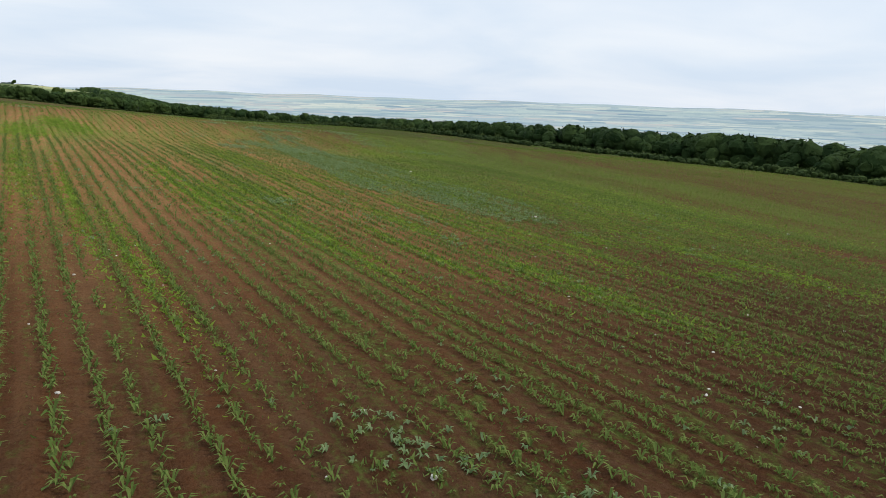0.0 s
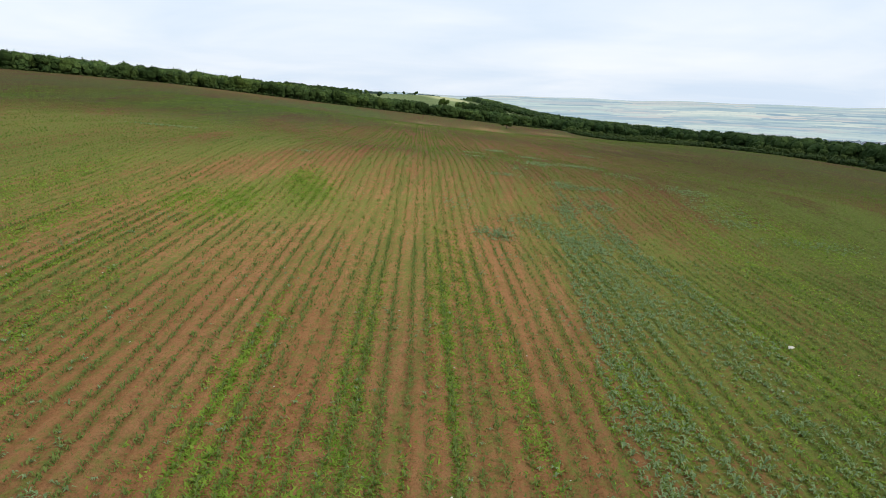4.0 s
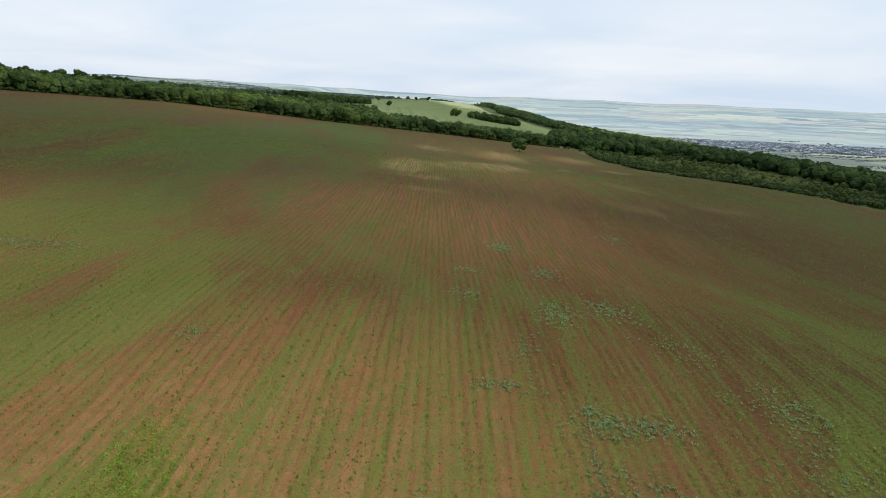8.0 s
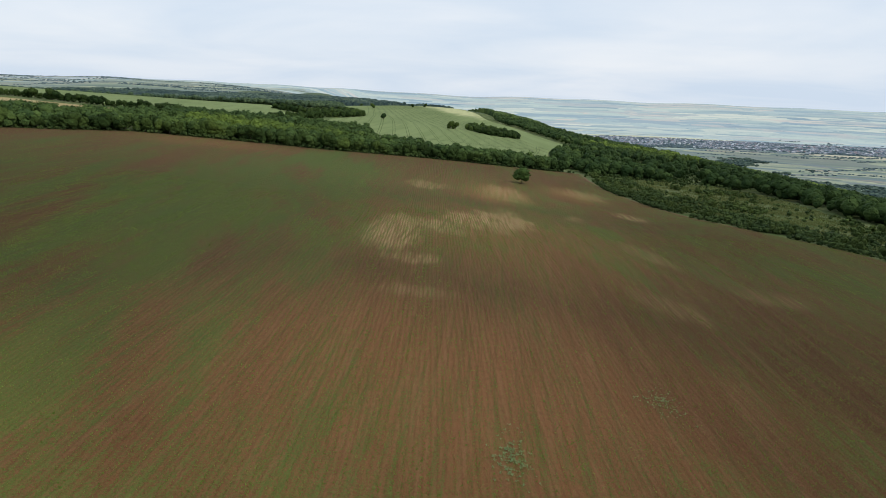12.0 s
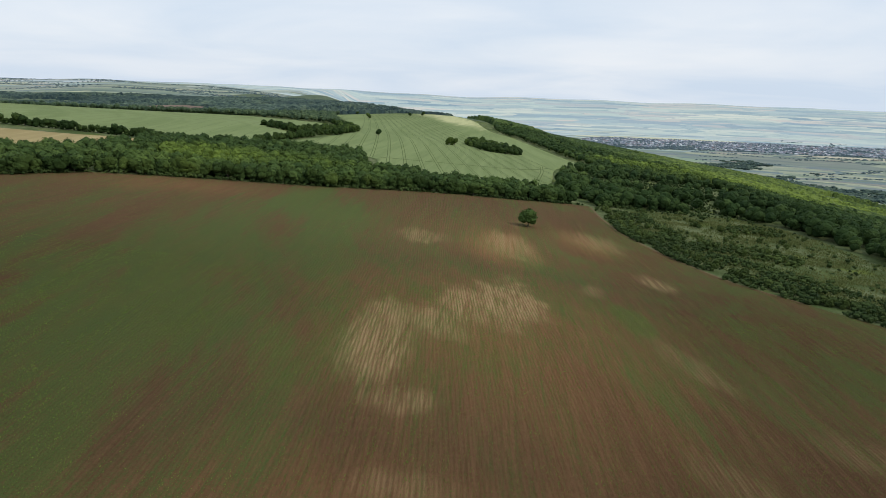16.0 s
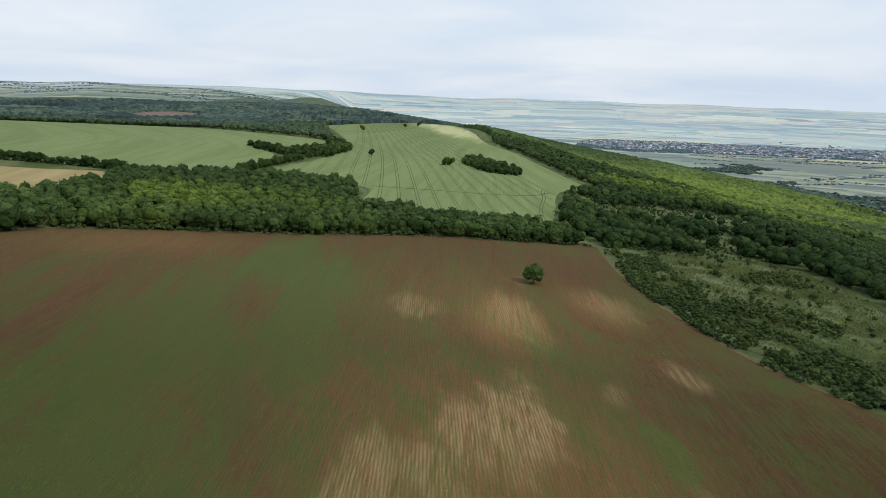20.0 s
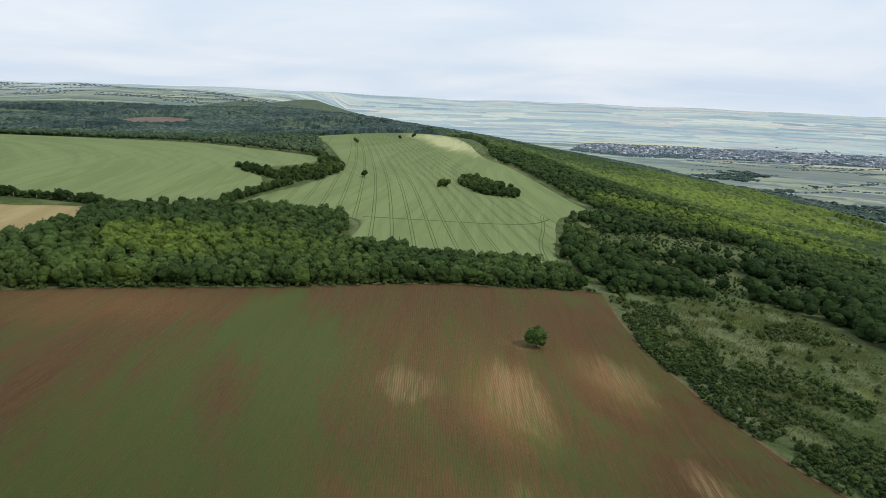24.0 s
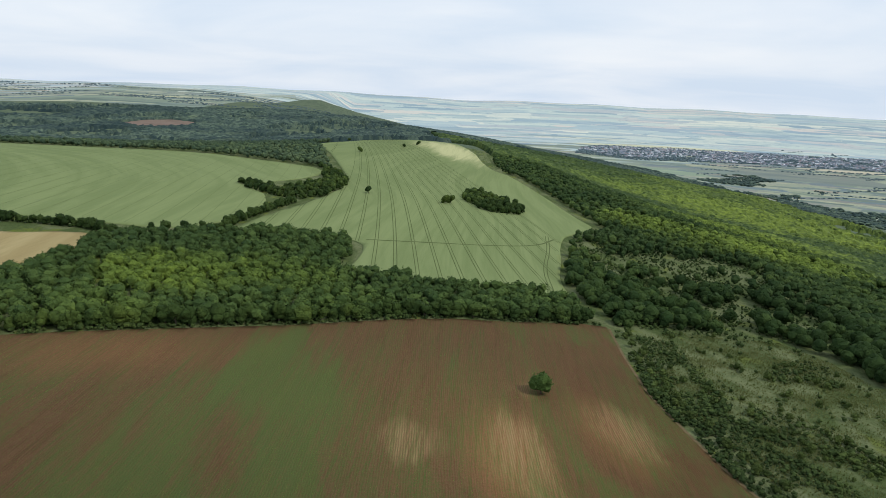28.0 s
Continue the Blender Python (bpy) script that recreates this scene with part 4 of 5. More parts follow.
oak_kinds = [crown_arrays(np.random.default_rng(50 + i), 6.6, 6.8, 5, 170, True, 0.0) for i in range(8)]
bare_kinds = [crown_arrays(np.random.default_rng(70 + i), 6.6, 6.8, 2, 24, False, 0.0) for i in range(8)]
wp = scatter(WOOD, 4.5, rng)
joined_trees("woodland", wp, rng.uniform(0.6, 1.3, len(wp)), rng, MAT["leaf_wood"], small_kinds, "dense broadleaf woodland between the fields", "woodland", 0.4)
fp = scatter(FOREST, 6.0, rng)
heath = np.hypot((fp[:, 0] - 122) / 78, (fp[:, 1] - 545) / 95) + (patches(fp[:, 0], fp[:, 1], 40, 7) - 0.5) * 1.3
clump = patches(fp[:, 0], fp[:, 1], 24, 2)
keep = np.where(heath < 0.85, np.where(clump > 0.56, 0.9, 0.05), np.where((clump < 0.24) & (fp[:, 1] > 430), 0.3, 1.0))
fp = fp[rng.uniform(size=len(fp)) < keep]
away = (fp[:, 0] > 190) | (fp[:, 1] > 760)
oaks = ~away & (fp[:, 1] + 26 * (patches(fp[:, 0], fp[:, 1], 30, 14) - 0.5) < 555 - 0.25 * fp[:, 0])
joined_trees("oak_wood", fp[oaks], rng.uniform(0.75, 1.5, int(oaks.sum())), rng, MAT["leaf_oak"], oak_kinds, "dark round-crowned trees between field and hillside", "forest", 0.5)
away_near = ~away & ~oaks
joined_trees("forest", fp[away_near], rng.uniform(0.7, 1.45, int(away_near.sum())), rng, MAT["leaf_forest"], tiny_kinds, "dark and light green broadleaf forest beside the fields", "forest", 0.5)
joined_trees("forest", fp[away], rng.uniform(0.7, 1.45, int(away.sum())), rng, MAT["leaf_forest"], bare_kinds, "dark and light green broadleaf forest on the hillside", "forest", 0.5)
canopy("hillside_forest", SLOPE_WOOD, 7.5, 3.6, 8.5, MAT["leaf_far"], "wooded hillside dropping towards the valley", (), 0.22, 60, (480, 800))
canopy("ridge_forest", RIDGE_WOOD, 9.0, 4.5, 9.0, MAT["leaf_hazed"], "wooded ridge above the valley, hazed bluish-green", (), 0.27, 90, (150, 600))
canopy("upland_forest", HILL_WOOD, 8.5, 4.2, 8.0, MAT["leaf_hazed"], "wooded upland far behind the fields, hazed bluish-green", HILL_GAPS, 0.41, 90)

np_ = scatter(NEAR_HILL, 7.5, rng)
joined_trees("upland_wood", np_, rng.uniform(0.8, 1.4, len(np_)), rng, MAT["leaf_near_hill"], bare_kinds, "dark green woodland behind the cereal field", "woodland", 0.5)

# trees of the wood's edge, one by one
edge_models = [tree_model("tree", 100 + i, 6.5 + 0.6 * (i % 3), 6.0 + 0.5 * (i % 4), MAT["leaf"], 8, 260, "leafy broadleaf tree on the edge of the wood", "tree", "trees of the wood's edge", 0.05) for i in range(6)]
front = along_line([(-320, 262), (-205, 277), (-176, 303), (-157, 335), (-143, 344), (-113, 362), (-78, 382), (-38, 408), (-14, 420), (11, 427), (52, 440)], 4.6)
front = [(x + rng.uniform(-1, 1), y + rng.uniform(0, 3)) for x, y in front]
set_out(edge_models, front, rng, 0.7, 1.15)
# single trees in the crop and the wheat
lone = tree_model("field_tree", 7, 7.8, 6.4, MAT["leaf_lone"], 10, 800, "single dense green tree standing alone in the crop field", "tree", "", 0.12)
lone.matrix_basis = pose(19.9, 354.4, land_at(19.9, 354.4) - 0.1) @ Matrix.Diagonal((1.12, 1.12, 1.05, 1))
wheat_models = [tree_model("tree", 200 + i, 6.5, 6.5, MAT["leaf"], 8, 260, "dark round tree standing in the wheat", "tree", "single trees in the wheat", 0.05) for i in range(2)]
set_out(wheat_models, [(-35.5, 690), (-100, 684), (-168, 1000), (-120, 1080), (-105, 1130), (-222, 1190), (-31, 697)], rng, 0.8, 1.1)
COPSE = rounded([(-26, 739), (-10, 790), (4, 766), (37, 731), (27, 688), (-6, 686)], 1)
copse_models = [tree_model("tree", 220 + i, 6.8, 6.2, MAT["leaf"], 7, 220, "dark green tree of the small copse in the wheat", "tree", "trees of the copse", 0.0) for i in range(3)]
set_out(copse_models, [tuple(p) for p in scatter(COPSE, 5.2, rng)], rng, 0.7, 1.2)
HEDGES = [scatter(rounded([(-133, 763), (-123, 700), (-126, 640), (-150, 610), (-172, 636), (-152, 668), (-150, 725), (-164, 800), (-190, 860)], 1), 5.6, rng),
          scatter(rounded([(-166, 618), (-196, 646), (-204, 660), (-190, 668), (-160, 640)], 1), 5.6, rng),
          np.array(along_line([(-157, 500), (-150, 560), (-140, 612)], 5)),
          np.array(along_line([(-196, 466), (-215, 472), (-262, 462), (-340, 448), (-420, 430)], 3.4)),
          np.array([(-178, 490), (-170, 496), (-186, 488), (-164, 505)])]
hedge_models = [tree_model("hedge_tree", 240 + i, 6.0, 6.0, MAT["leaf"], 6, 200, "bushy dark green tree of the hedgerow between fields", "tree", "trees of the hedgerows", 0.0) for i in range(4)]
set_out(hedge_models, [tuple(p) for h in HEDGES for p in h], rng, 0.6, 1.1)

# ---- scrub on the grassy slope east of the field ----
shrub_models = [tree_model("shrub", 300 + i, 2.6, 3.0, MAT["leaf_shrub"], 6, 150, "rounded green shrub on the rough grass slope", "shrub", "shrubs on the slope", 0.0, False) for i in range(6)]
side = [(61, 430), (62, 366), (74, 318), (84, 287), (97, 266), (116, 240), (128, 202)]
belt = [(x + rng.uniform(0.5, 8), y + rng.uniform(-2, 2)) for x, y in along_line(side, 2.6)]
SCRUB = [(66, 428), (88, 440), (138, 442), (152, 420), (158, 395), (158, 300), (146, 190), (134, 190), (118, 245), (88, 290), (66, 370)]
sp = scatter(SCRUB, 7.5, rng, 0.5)
sp = sp[patches(sp[:, 0], sp[:, 1], 34, 8) > 0.51]
marked = [(133, 392), (132, 394.5), (135, 391), (93, 418), (95, 416), (104, 401), (105, 399), (102, 402), (112, 378), (114, 377), (123, 372), (88, 352), (97, 330), (107, 319), (131, 364)]
set_out(shrub_models, marked + belt + [tuple(p) for p in sp], rng, 0.35, 1.2)
low_kinds = [crown_arrays(np.random.default_rng(80 + i), 1.5, 2.2, 3, 14, False, 0.0) for i in range(6)]
THICKET = [(58.6, 432), (59.8, 366), (71.3, 317), (81.6, 285), (94.6, 264), (113.6, 238), (125.6, 202), (128.2, 150), (134.2, 78), (143.4, 0), (152, 0), (147, 90), (148, 170), (142, 236), (124, 272), (112, 298), (98, 328), (88, 368), (84, 425)]
verge_line = [(-205, 273), (-176, 301), (-157, 332.5), (-143, 341.5), (-113, 359.5), (-78, 379.5), (-38, 405.5), (-14, 417.5), (11, 424.5), (54, 437)]
verge_pts = np.array([(x + rng.uniform(-1, 1), y + rng.uniform(0, 4)) for _ in range(3) for x, y in along_line(verge_line, 2.0)])
HEATH = [(62, 440), (56, 500), (62, 600), (80, 650), (150, 650), (200, 600), (205, 480), (150, 440)]
hedge_foot = np.array([(x + rng.uniform(-2, 2), y + rng.uniform(-2, 2)) for h in HEDGES for x, y in h for _ in range(2)])
scrub_spots = scatter(SCRUB, 2.4, rng, 0.5)
scrub_spots = scrub_spots[patches(scrub_spots[:, 0], scrub_spots[:, 1], 34, 8) > 0.56]
dots = scatter(SCRUB, 4.6, rng, 0.5)
scrub_spots = np.concatenate([scrub_spots, dots[rng.uniform(size=len(dots)) < 0.4]])
rim_line = [(59, 366), (70, 316), (80, 283), (93, 262), (112, 236), (124, 200), (127, 148), (133, 75)]
rim_pts = np.array([(x + rng.uniform(0.6, 3.2), y + rng.uniform(-1, 1)) for x, y in along_line(rim_line, 0.8)])
tk = np.concatenate([verge_pts, rim_pts, hedge_foot, scatter(COPSE, 3.0, rng), scatter(HEATH, 3.0, rng, 0.5), scatter(THICKET, 1.8, rng, 0.5), scrub_spots])
grow = np.array([noise.noise((x / 14, y / 14, 4.0)) for x, y in tk])
tk = tk[grow > -0.24]
joined_trees("scrub_thicket", tk, rng.uniform(0.45, 1.0, len(tk)) ** 1.3 * (0.4 + 1.6 * patches(tk[:, 0], tk[:, 1], 9, 17)), rng, MAT["leaf_scrub"], low_kinds, "tangled low green scrub and brambles along the field edge", "scrub", 0.1)

# ---- young crop and weeds near the start ----
def blades(name, places, sizes, rng, mat, leaves, spread, droop, label, category, broad=0.06):
    """Tufts of narrow bent leaves, all in one mesh."""
    n = len(places)
    base = np.c_[places, land(places[:, 0], places[:, 1]) + 0.06]
    V, F = [], []
    count = 0
    for j in range(leaves):
        ang = rng.uniform(0, 6.28, n)
        ln = sizes * rng.uniform(0.7, 1.2, n)
        d = np.c_[np.cos(ang), np.sin(ang), np.zeros(n)]
        s = np.c_[-np.sin(ang), np.cos(ang), np.zeros(n)]
        w = (0.012 + broad * sizes)[:, None] * s
        mid = base + d * (ln * spread * 0.55)[:, None] + np.c_[np.zeros((n, 2)), ln * 0.75]
        tip = base + d * (ln * spread * 1.25)[:, None] + np.c_[np.zeros((n, 2)), ln * (0.75 - droop)]
        V.append(np.stack([base - w * 0.5, base + w * 0.5, mid + w, mid - w, tip], 1).reshape(-1, 3))
        k = np.arange(n)[:, None] * 5 + count
        F.append(np.concatenate([k + [0, 1, 2], k + [0, 2, 3], k + [3, 2, 4]]))
        count += 5 * n
    ob = new(name, mesh_from(name, np.concatenate(V), np.concatenate(F), [mat], False))
    return tagged(ob, label, category, kind="stuff")


def tufts(name, places, sizes, rng, mat, count, broad, label, category, lean=0.3, rise=1.0):
    """Upright ragged leaf points, one triangle each, all in one mesh."""
    p = np.repeat(places, count, 0) + rng.normal(0, 0.05, (len(places) * count, 2))
    s = np.repeat(sizes, count) * rng.uniform(0.7, 1.2, len(p))
    base = np.c_[p, land(p[:, 0], p[:, 1]) + 0.03]
    ang = rng.uniform(0, 6.28, len(p))
    side = np.c_[np.cos(ang), np.sin(ang), np.zeros(len(p))] * (s * broad / 2)[:, None]
    tip = base + np.c_[rng.normal(0, lean, (len(p), 2)) * s[:, None], s * rise]
    V = np.stack([base - side, base + side, tip], 1).reshape(-1, 3)
    ob = new(name, mesh_from(name, V, np.arange(len(V)).reshape(-1, 3), [mat], False))
    return tagged(ob, label, category, kind="stuff")


def row_points(a0, a1, l0, l1, gap, rng):
    """Seedlings along the rows of a stretch of the field."""
    a = np.arange(math.ceil(a0 / ROW), math.floor(a1 / ROW)) * ROW
    l = np.arange(l0, l1, gap)
    A, L = np.meshgrid(a, l)
    shift = (hashed(np.round(a / ROW), 5.0, 1) - 0.5) * 0.26
    A = A + shift[None, :] + rng.normal(0, 0.055, A.shape)
    L = L + rng.uniform(-0.5, 0.5, L.shape) * gap
    c, s = math.cos(ROW_TURN), math.sin(ROW_TURN)
    return np.stack([(A * c - L * s).ravel(), (A * s + L * c).ravel()], -1)


def patchy(p, seed, scale, lo, hi, rng):
    """Keeps points by chance, more of them on the denser patches."""
    across = p[:, 0] * math.cos(ROW_TURN) + p[:, 1] * math.sin(ROW_TURN)
    row = np.round(across / ROW)
    val = 1.4 * (patches(across, p[:, 1] / 8.0, scale * 0.9, seed) - 0.5) + 2.0 * (patches(row * 40, p[:, 1], 22.0, seed + 1) - 0.5) + 0.5 * (patches(p[:, 0] * 3, p[:, 1], 2.5, seed + 2) - 0.5)
    return p[rng.uniform(size=len(p)) < np.clip((val - lo) / (hi - lo), 0, 1)]


near = patchy(row_points(-18, 36, -41, 28, 0.10, rng), 3.0, 3.0, -0.9, 0.5, rng)
blades("crop_seedlings", near, rng.uniform(0.07, 0.23, len(near)), rng, MAT["corn"], 4, 0.85, 0.2, "rows of young green crop seedlings in the soil", "crop", 0.042)
weedy = np.c_[rng.uniform(-26, 42, 460000), rng.uniform(-41, 40, 460000)]
weedy = patchy(weedy, 8.0, 5.0, -0.35, 0.95, rng)
carpet = patchy(np.c_[rng.uniform(-32, 46, 420000), rng.uniform(-16, 62, 420000)], 12.0, 6.0, -0.2, 0.8, rng)
weedy = np.concatenate([weedy, carpet])
tufts("grass_weeds", weedy, rng.uniform(0.03, 0.13, len(weedy)), rng, MAT["corn"], 1, 0.6, "small grassy weeds between the crop rows", "weeds", 0.55, 0.85)


def strip_points(x, y0, y1, half, n, rng):
    """Points in a strip that runs along the crop rows from y0 to y1."""
    y = rng.normal((y0 + y1) / 2, 0.3 * (y1 - y0), n)
    return np.c_[x - math.tan(ROW_TURN) * (y - (y0 + y1) / 2) + rng.normal(0, 0.5, n) * half * rng.uniform(0.6, 1.4, n), y]


# strips and pools of bright grass that follow the rows: (x, y from, y to, half width, plants)
GREEN_STRIPS = [(1.1, -3, 17, 0.7, 5200), (3.9, -2, 26, 0.6, 6200), (-2.6, 0, 13, 0.9, 4200), (-12.4, 26, 38, 2.6, 9000), (-8.0, 33, 44, 2.0, 6000), (-10.2, 38, 47, 1.6, 4000), (-15.5, 28, 35, 1.2, 2500),
                (1.8, -20, -4, 1.0, 6000), (7.6, -13, -4, 0.9, 2600), (-1.3, -9, 2, 1.2, 4000), (5.4, -22, -9, 0.5, 2600), (8.4, -20, -17.5, 1.0, 900), (17, -15, -11, 1.2, 1600), (17.4, -22, -20, 1.0, 700),
                (-5.5, -24, -8, 0.6, 2600), (-0.3, -5, 4, 2.2, 6000), (2.6, -4, 4, 1.6, 3000), (11, 4, 12, 3.0, 5000), (19, 2, 24, 2.0, 6500), (24, 14, 44, 3.0, 9000), (31, 30, 52, 5.0, 9000), (6.9, -2, 14, 0.5, 2400),
                (10.2, -14, 2, 0.6, 2400), (14.2, -22, -8, 0.5, 1800), (-7.8, -16, 8, 0.6, 3600), (-10.6, -6, 18, 0.8, 4200), (-14.2, 2, 24, 1.2, 5200), (-19, 10, 34, 2.0, 6500), (-25, 18, 44, 3.0, 8000), (22, -14, 8, 3.0, 9000), (28, -18, 10, 4.0, 12000), (16, -6, 10, 2.0, 5000), (34, -12, 16, 5.0, 13000), (12.5, -20, -4, 1.6, 4500), (21, -26, -10, 2.0, 5000), (9, -28, -16, 1.2, 3500), (4.6, 8, 30, 1.4, 5000)]
lawn = np.concatenate([strip_points(*row, rng) for row in GREEN_STRIPS])
tufts("grass_strips", lawn, rng.uniform(0.06, 0.18, len(lawn)), rng, MAT["grass"], 1, 0.7, "strips of bright green grass along the crop rows", "grass", 0.7, 0.6)
beyond = patchy(row_points(-110, 130, 28, 130, 0.30, rng), 3.0, 9.0, -0.9, 0.5, rng)
between = patchy(np.c_[rng.uniform(-120, 135, 560000), rng.uniform(30, 240, 560000)], 6.0, 22.0, -0.25, 0.9, rng)
between = between[between[:, 1] > 45 - 0.5 * np.abs(between[:, 0] - 8)]
tufts("crop_weeds_between", between, rng.uniform(0.10, 0.22, len(between)), rng, MAT["corn_far"], 1, 0.8, "low green weeds spread between the crop rows", "weeds")
beyond = np.concatenate([beyond, patchy(row_points(36, 150, -70, 28, 0.24, rng), 3.0, 9.0, -1.2, 0.1, rng), patchy(row_points(-120, -18, -30, 28, 0.3, rng), 3.0, 9.0, -0.9, 0.4, rng)])
tufts("crop_seedlings_beyond", beyond, rng.uniform(0.07, 0.17, len(beyond)), rng, MAT["corn_mid"], 2, 0.75, "rows of young green crop further down the field", "crop")
far_rows = patchy(row_points(-200, 130, 128, 430, 0.42, rng), 3.0, 14.0, -0.7, 0.7, rng)
far_rows = far_rows[inside(FIELD, far_rows[:, 0], far_rows[:, 1])]
tufts("crop_seedlings_far", far_rows, rng.uniform(0.10, 0.20, len(far_rows)), rng, MAT["corn_far"], 1, 0.9, "rows of young crop far down the field", "crop")

tussocks = scatter(SCRUB, 0.55, rng, 0.5)
tussocks = tussocks[rng.uniform(size=len(tussocks)) < patches(tussocks[:, 0], tussocks[:, 1], 9, 3) * 1.6 - 0.3]
tufts("grass_tussocks", tussocks, rng.uniform(0.25, 0.7, len(tussocks)), rng, MAT["tussock"], 2, 0.9, "rough grey-green grass tussocks on the slope", "grass")

# weed beds: grey-green thistles; the large one runs along the rows
THISTLE_BED = [(12.3, 50), (14.6, 48), (16.6, 33), (17.8, 22), (18.6, 11), (20.5, -3), (18.2, -9), (14.5, -8), (13.0, -3), (10.4, 1), (9.4, 5), (9.9, 13), (10.3, 25), (11.6, 38)]
thick = scatter(THISTLE_BED, 0.21, rng, 0.5)
off_row = (thick[:, 0] * math.cos(ROW_TURN) + thick[:, 1] * math.sin(ROW_TURN)) / ROW
bare = 0.5 + 0.5 * np.cos(2 * math.pi * (off_row + 0.5))
dense = patches(off_row * 1.6, thick[:, 1] / 5, 2.0, 21)
thick = thick[rng.uniform(size=len(thick)) < np.clip((dense - 0.30) * 3.4, 0.06, 1.0) * (1 - 0.75 * bare)]
# (x, y), spread across and along, plants, size
BEDS = [((6.3, 31.6), 0.75, 1.0, 150, 0.30), ((2.3, -3.2), 0.35, 0.7, 46, 0.26), ((-2.4, -30.2), 0.4, 0.7, 30, 0.2), ((-1.1, -31.8), 0.5, 0.5, 14, 0.18), ((8.9, -8.7), 0.5, 0.9, 40, 0.22), ((5.7, -7.4), 0.6, 0.6, 22, 0.22), ((7.9, -13.2), 0.5, 0.8, 26, 0.24),
        ((-4.8, 0), 1.2, 0.6, 34, 0.2), ((13.4, 52.2), 0.9, 1.1, 150, 0.3), ((16.8, 52.4), 1.4, 0.7, 140, 0.28), ((7.5, 55.3), 1.3, 0.5, 80, 0.26), ((26.8, 57), 1.5, 1.6, 170, 0.28), ((27.2, 48.6), 2.0, 2.6, 210, 0.26), ((12.7, 71.6), 1.1, 2.4, 170, 0.3),
        ((18.0, 75.2), 1.2, 1.8, 160, 0.3), ((8.0, 100.6), 0.8, 2.4, 150, 0.32), ((9.0, 36.4), 0.8, 1.2, 120, 0.28), ((10.7, 33.3), 0.7, 1.3, 120, 0.28), ((12.6, 31), 0.8, 1.5, 140, 0.28), ((12.5, 42), 0.8, 0.9, 90, 0.28), ((16.0, 44.8), 0.9, 1.1, 110, 0.28),
        ((-36.5, 73.8), 2.6, 1.2, 160, 0.3), ((12.9, 87.8), 1.0, 1.6, 120, 0.3), ((4.1, 84.8), 0.9, 0.8, 60, 0.26), ((4.8, 74.5), 1.0, 0.8, 60, 0.26), ((26.1, 118), 1.2, 2.0, 90, 0.32), ((-13.8, 57), 1.0, 0.6, 40, 0.26), ((32, 39), 2.4, 0.9, 130, 0.26),
        ((27, 43.6), 1.6, 0.8, 80, 0.26), ((3.6, 41), 0.9, 1.4, 60, 0.22), ((22, 66), 1.4, 1.8, 90, 0.26), ((9.4, 62), 0.6, 2.0, 60, 0.24), ((11.4, 5), 12, 18, 900, 0.17)]
for _ in range(90):
    BEDS.append(((rng.uniform(-16, 34), rng.uniform(-38, 30)), rng.uniform(0.2, 0.8), rng.uniform(0.4, 1.6), int(rng.uniform(3, 14)), 0.2))
weeds = np.concatenate([thick] + [np.c_[rng.normal(x, a, n), rng.normal(y, b, n)] for (x, y), a, b, n, _ in BEDS])
big = np.concatenate([np.full(len(thick), 0.21)] + [np.full(n, size * 0.8) for _, _, _, n, size in BEDS])
blades("thistle_weeds", weeds, rng.uniform(0.4, 1.1, len(weeds)) * big * 0.9, rng, MAT["thistle"], 5, 1.0, 0.3, "grey-green thistles in patches between the rows", "weeds", 0.085)


def stone_mesh(seed):
    r = np.random.default_rng(seed)
    v = lumpy(BALL1[0], r, 0.45) * np.array([1.0, 0.75, 0.5])
    return mesh_from("stone", v, BALL1[1], [MAT["stone"]], False)


stone_kinds = [stone_mesh(i) for i in range(3)]
def stone(x, y, size, k):
    ob = new("stone", stone_kinds[k % 3])
    ob.matrix_basis = pose(x, y, land_at(x, y) + 0.05 + size * 0.25, 0, 0, 40 * k) @ Matrix.Diagonal((size, size, size, 1))
    tagged(ob, "pale limestone fragment lying on the brown soil", "stone", "stones in the field")


stone(17.7, -6.5, 0.20, 0)
stone(19.0, 14.9, 0.17, 1)
stone(35.4, -11.7, 0.14, 2)
stone(-2.2, -31.7, 0.08, 1)
stone(-5.5, -14.0, 0.07, 2)
for i in range(190):
    x, y = rng.uniform(-16, 30), rng.uniform(-38, 20)
    stone(x, y, rng.uniform(0.02, 0.055), i)

# ---- the town in the valley ----
TOWN = [(370, 2960), (440, 3250), (560, 3390), (900, 3330), (1200, 3300), (1800, 3210), (2400, 3050), (2300, 2800), (1750, 2640), (1300, 2760), (974, 2830), (590, 2770)]


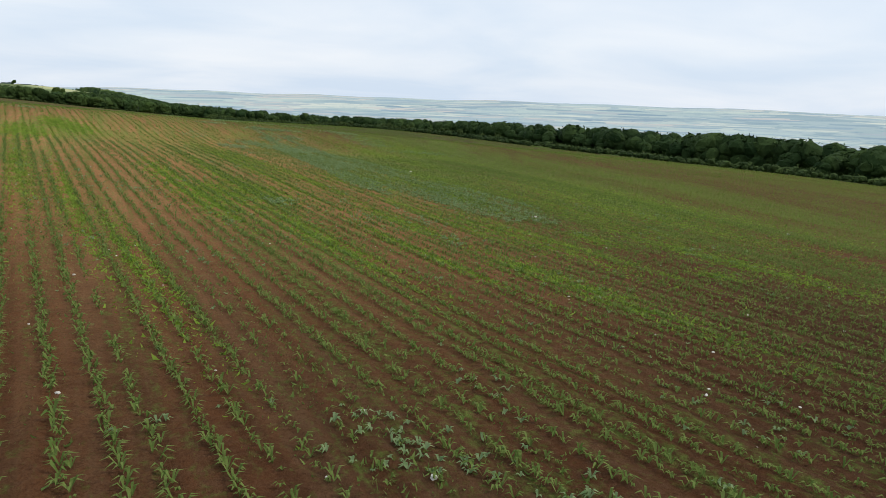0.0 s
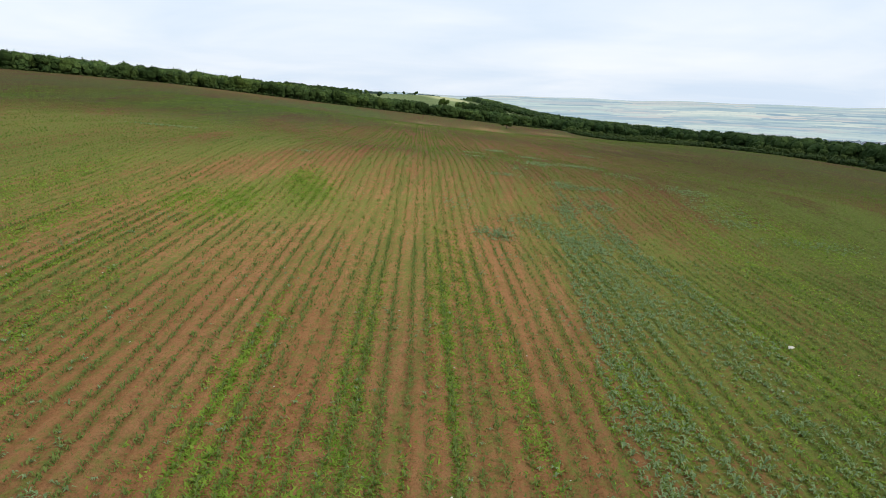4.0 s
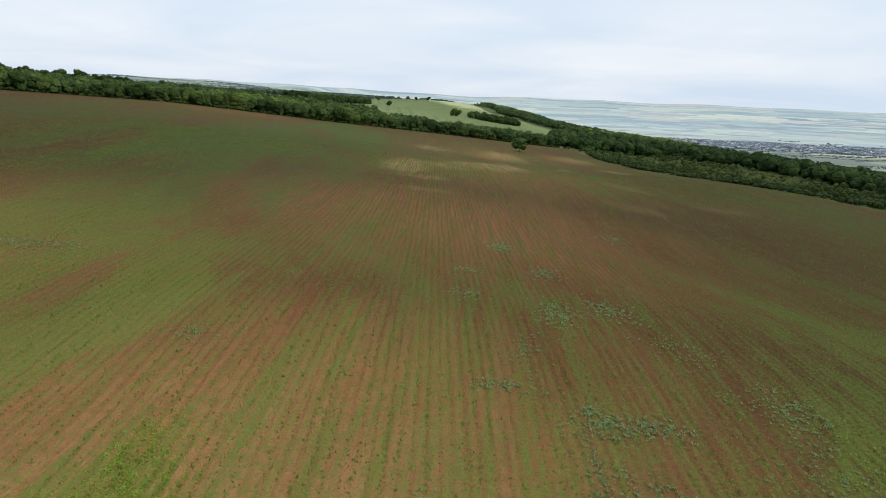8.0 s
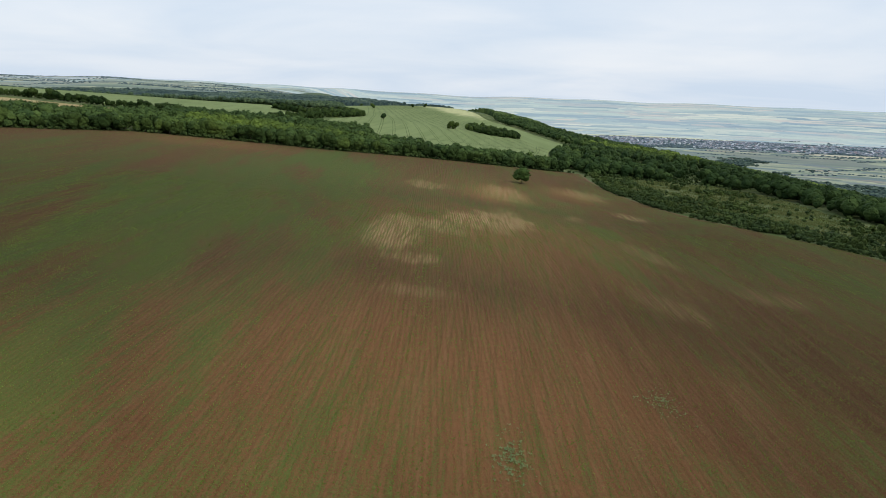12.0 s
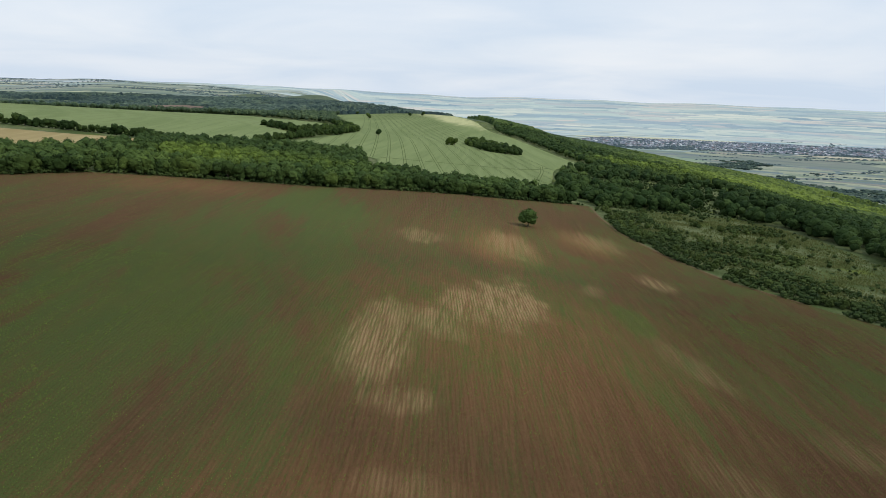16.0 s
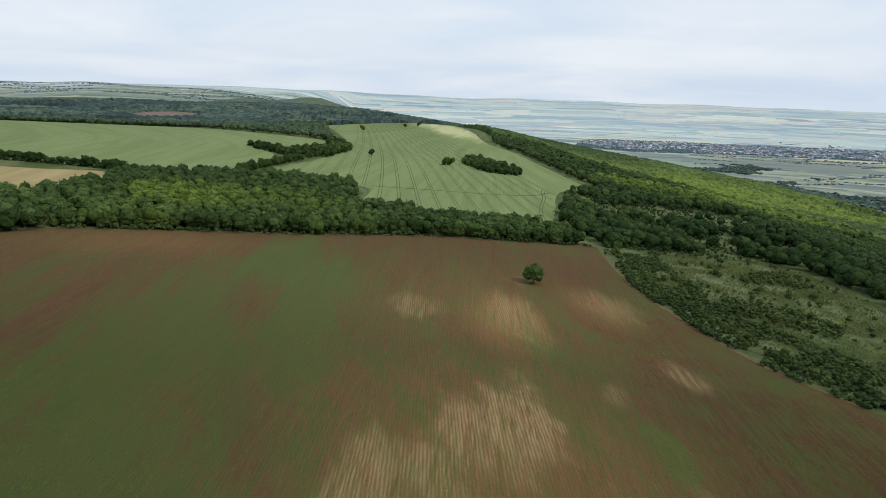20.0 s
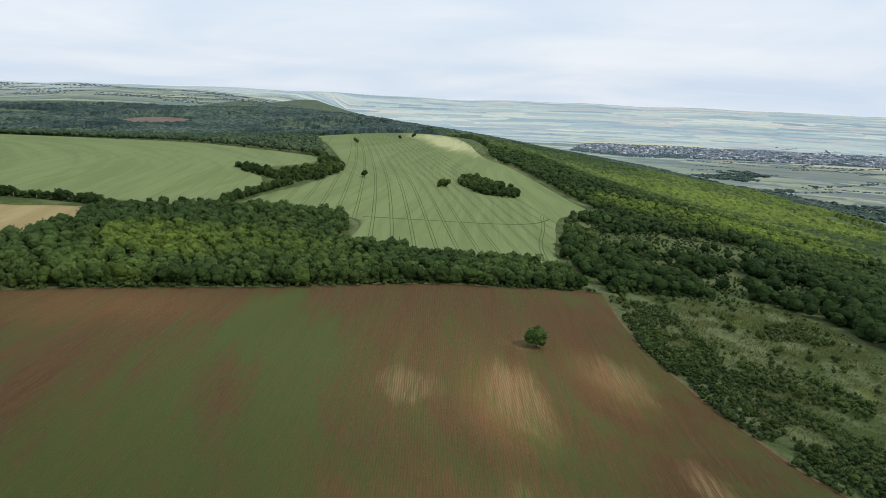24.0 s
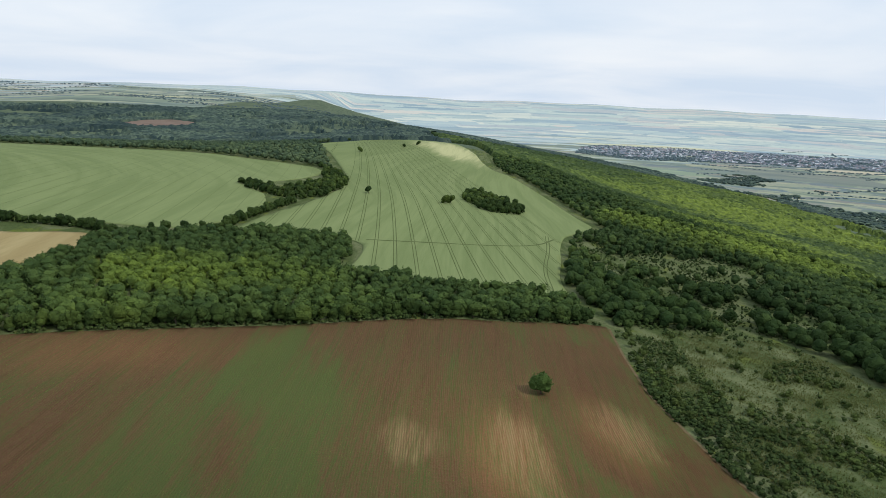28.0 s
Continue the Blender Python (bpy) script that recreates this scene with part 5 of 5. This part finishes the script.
def houses(name, n, rng):
    """Small gabled houses far off, walls and roofs in one mesh."""
    V, F, S, c = [], [], [], 0
    spots = scatter(TOWN, 26, rng)
    spots = spots[patches(spots[:, 0], spots[:, 1], 200, 9) > 0.36]
    for _ in range(n):
        x, y = spots[rng.integers(len(spots))] + rng.normal(0, 7, 2)
        w, l, h, r = rng.uniform(2.2, 4.2), rng.uniform(3.5, 7), rng.uniform(2.6, 4.4), rng.uniform(1.4, 2.6)
        a = rng.uniform(0, 3.14)
        z = land_at(x, y) - 0.5
        ca, sa = math.cos(a), math.sin(a)
        pts = [(-w, -l, 0), (w, -l, 0), (w, l, 0), (-w, l, 0), (-w, -l, h), (w, -l, h), (w, l, h), (-w, l, h), (0, -l, h + r), (0, l, h + r)]
        V += [(x + px * ca - py * sa, y + px * sa + py * ca, z + pz) for px, py, pz in pts]
        F += [(c, c + 1, c + 5), (c, c + 5, c + 4), (c + 2, c + 3, c + 7), (c + 2, c + 7, c + 6), (c + 1, c + 2, c + 6), (c + 1, c + 6, c + 5), (c + 3, c, c + 4), (c + 3, c + 4, c + 7),
              (c + 4, c + 5, c + 8), (c + 6, c + 7, c + 9), (c + 5, c + 6, c + 9), (c + 5, c + 9, c + 8), (c + 7, c + 4, c + 8), (c + 7, c + 8, c + 9)]
        S += [0] * 10 + [1] * 4
        c += 10
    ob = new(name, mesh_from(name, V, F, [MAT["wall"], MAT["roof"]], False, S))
    return tagged(ob, "distant town of small pale houses with red-brown roofs", "town", kind="stuff")


houses("town", 3400, rng)
low_trees = [(lumpy(BALL1[0], np.random.default_rng(90 + i), 0.5) * np.array([4.5, 4.5, 3.0]) + np.array([0, 0, 2.0]), BALL1[1]) for i in range(5)]
tp = scatter(TOWN, 11, rng, 0.6)
tp = tp[patches(tp[:, 0], tp[:, 1], 120, 4) > 0.24]
joined_trees("town_trees", tp, rng.uniform(0.5, 1.35, len(tp)), rng, MAT["town_trees"], low_trees, "distant trees among the town's houses, hazed blue-grey", "trees", 1.0)
lines = []
for n_line in range(250):
    x, y = (rng.uniform(700, 3000), rng.uniform(900, 3500)) if n_line < 190 else (rng.uniform(-2600, -300), rng.uniform(2250, 3000))
    a, n = rng.normal(0.15, 0.35), int(rng.uniform(10, 50))
    lines.append(np.c_[x + np.arange(n) * 7 * math.cos(a) + rng.normal(0, 5, n), y + np.arange(n) * 7 * math.sin(a) + rng.normal(0, 5, n)])
hp = np.concatenate(lines)
hp = hp[((land(hp[:, 0], hp[:, 1]) < -150) | (hp[:, 0] < 0)) & (np.hypot(hp[:, 0], hp[:, 1]) < 3800)]
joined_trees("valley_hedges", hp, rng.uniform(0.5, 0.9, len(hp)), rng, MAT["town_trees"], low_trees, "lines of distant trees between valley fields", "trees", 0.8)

# copses on the pastures at the foot of the slope
FOOT = [(440, 1700), (620, 1560), (900, 1450), (1010, 1900), (900, 2400), (500, 2520), (350, 2250)]
fc = scatter(FOOT, 11, rng)
fc = fc[patches(fc[:, 0], fc[:, 1], 130, 11) > 0.53]
joined_trees("foot_copses", fc, rng.uniform(0.8, 1.6, len(fc)), rng, MAT["leaf_hazed"], low_trees, "patchy trees on pasture at the foot of the hillside", "trees", 0.8)
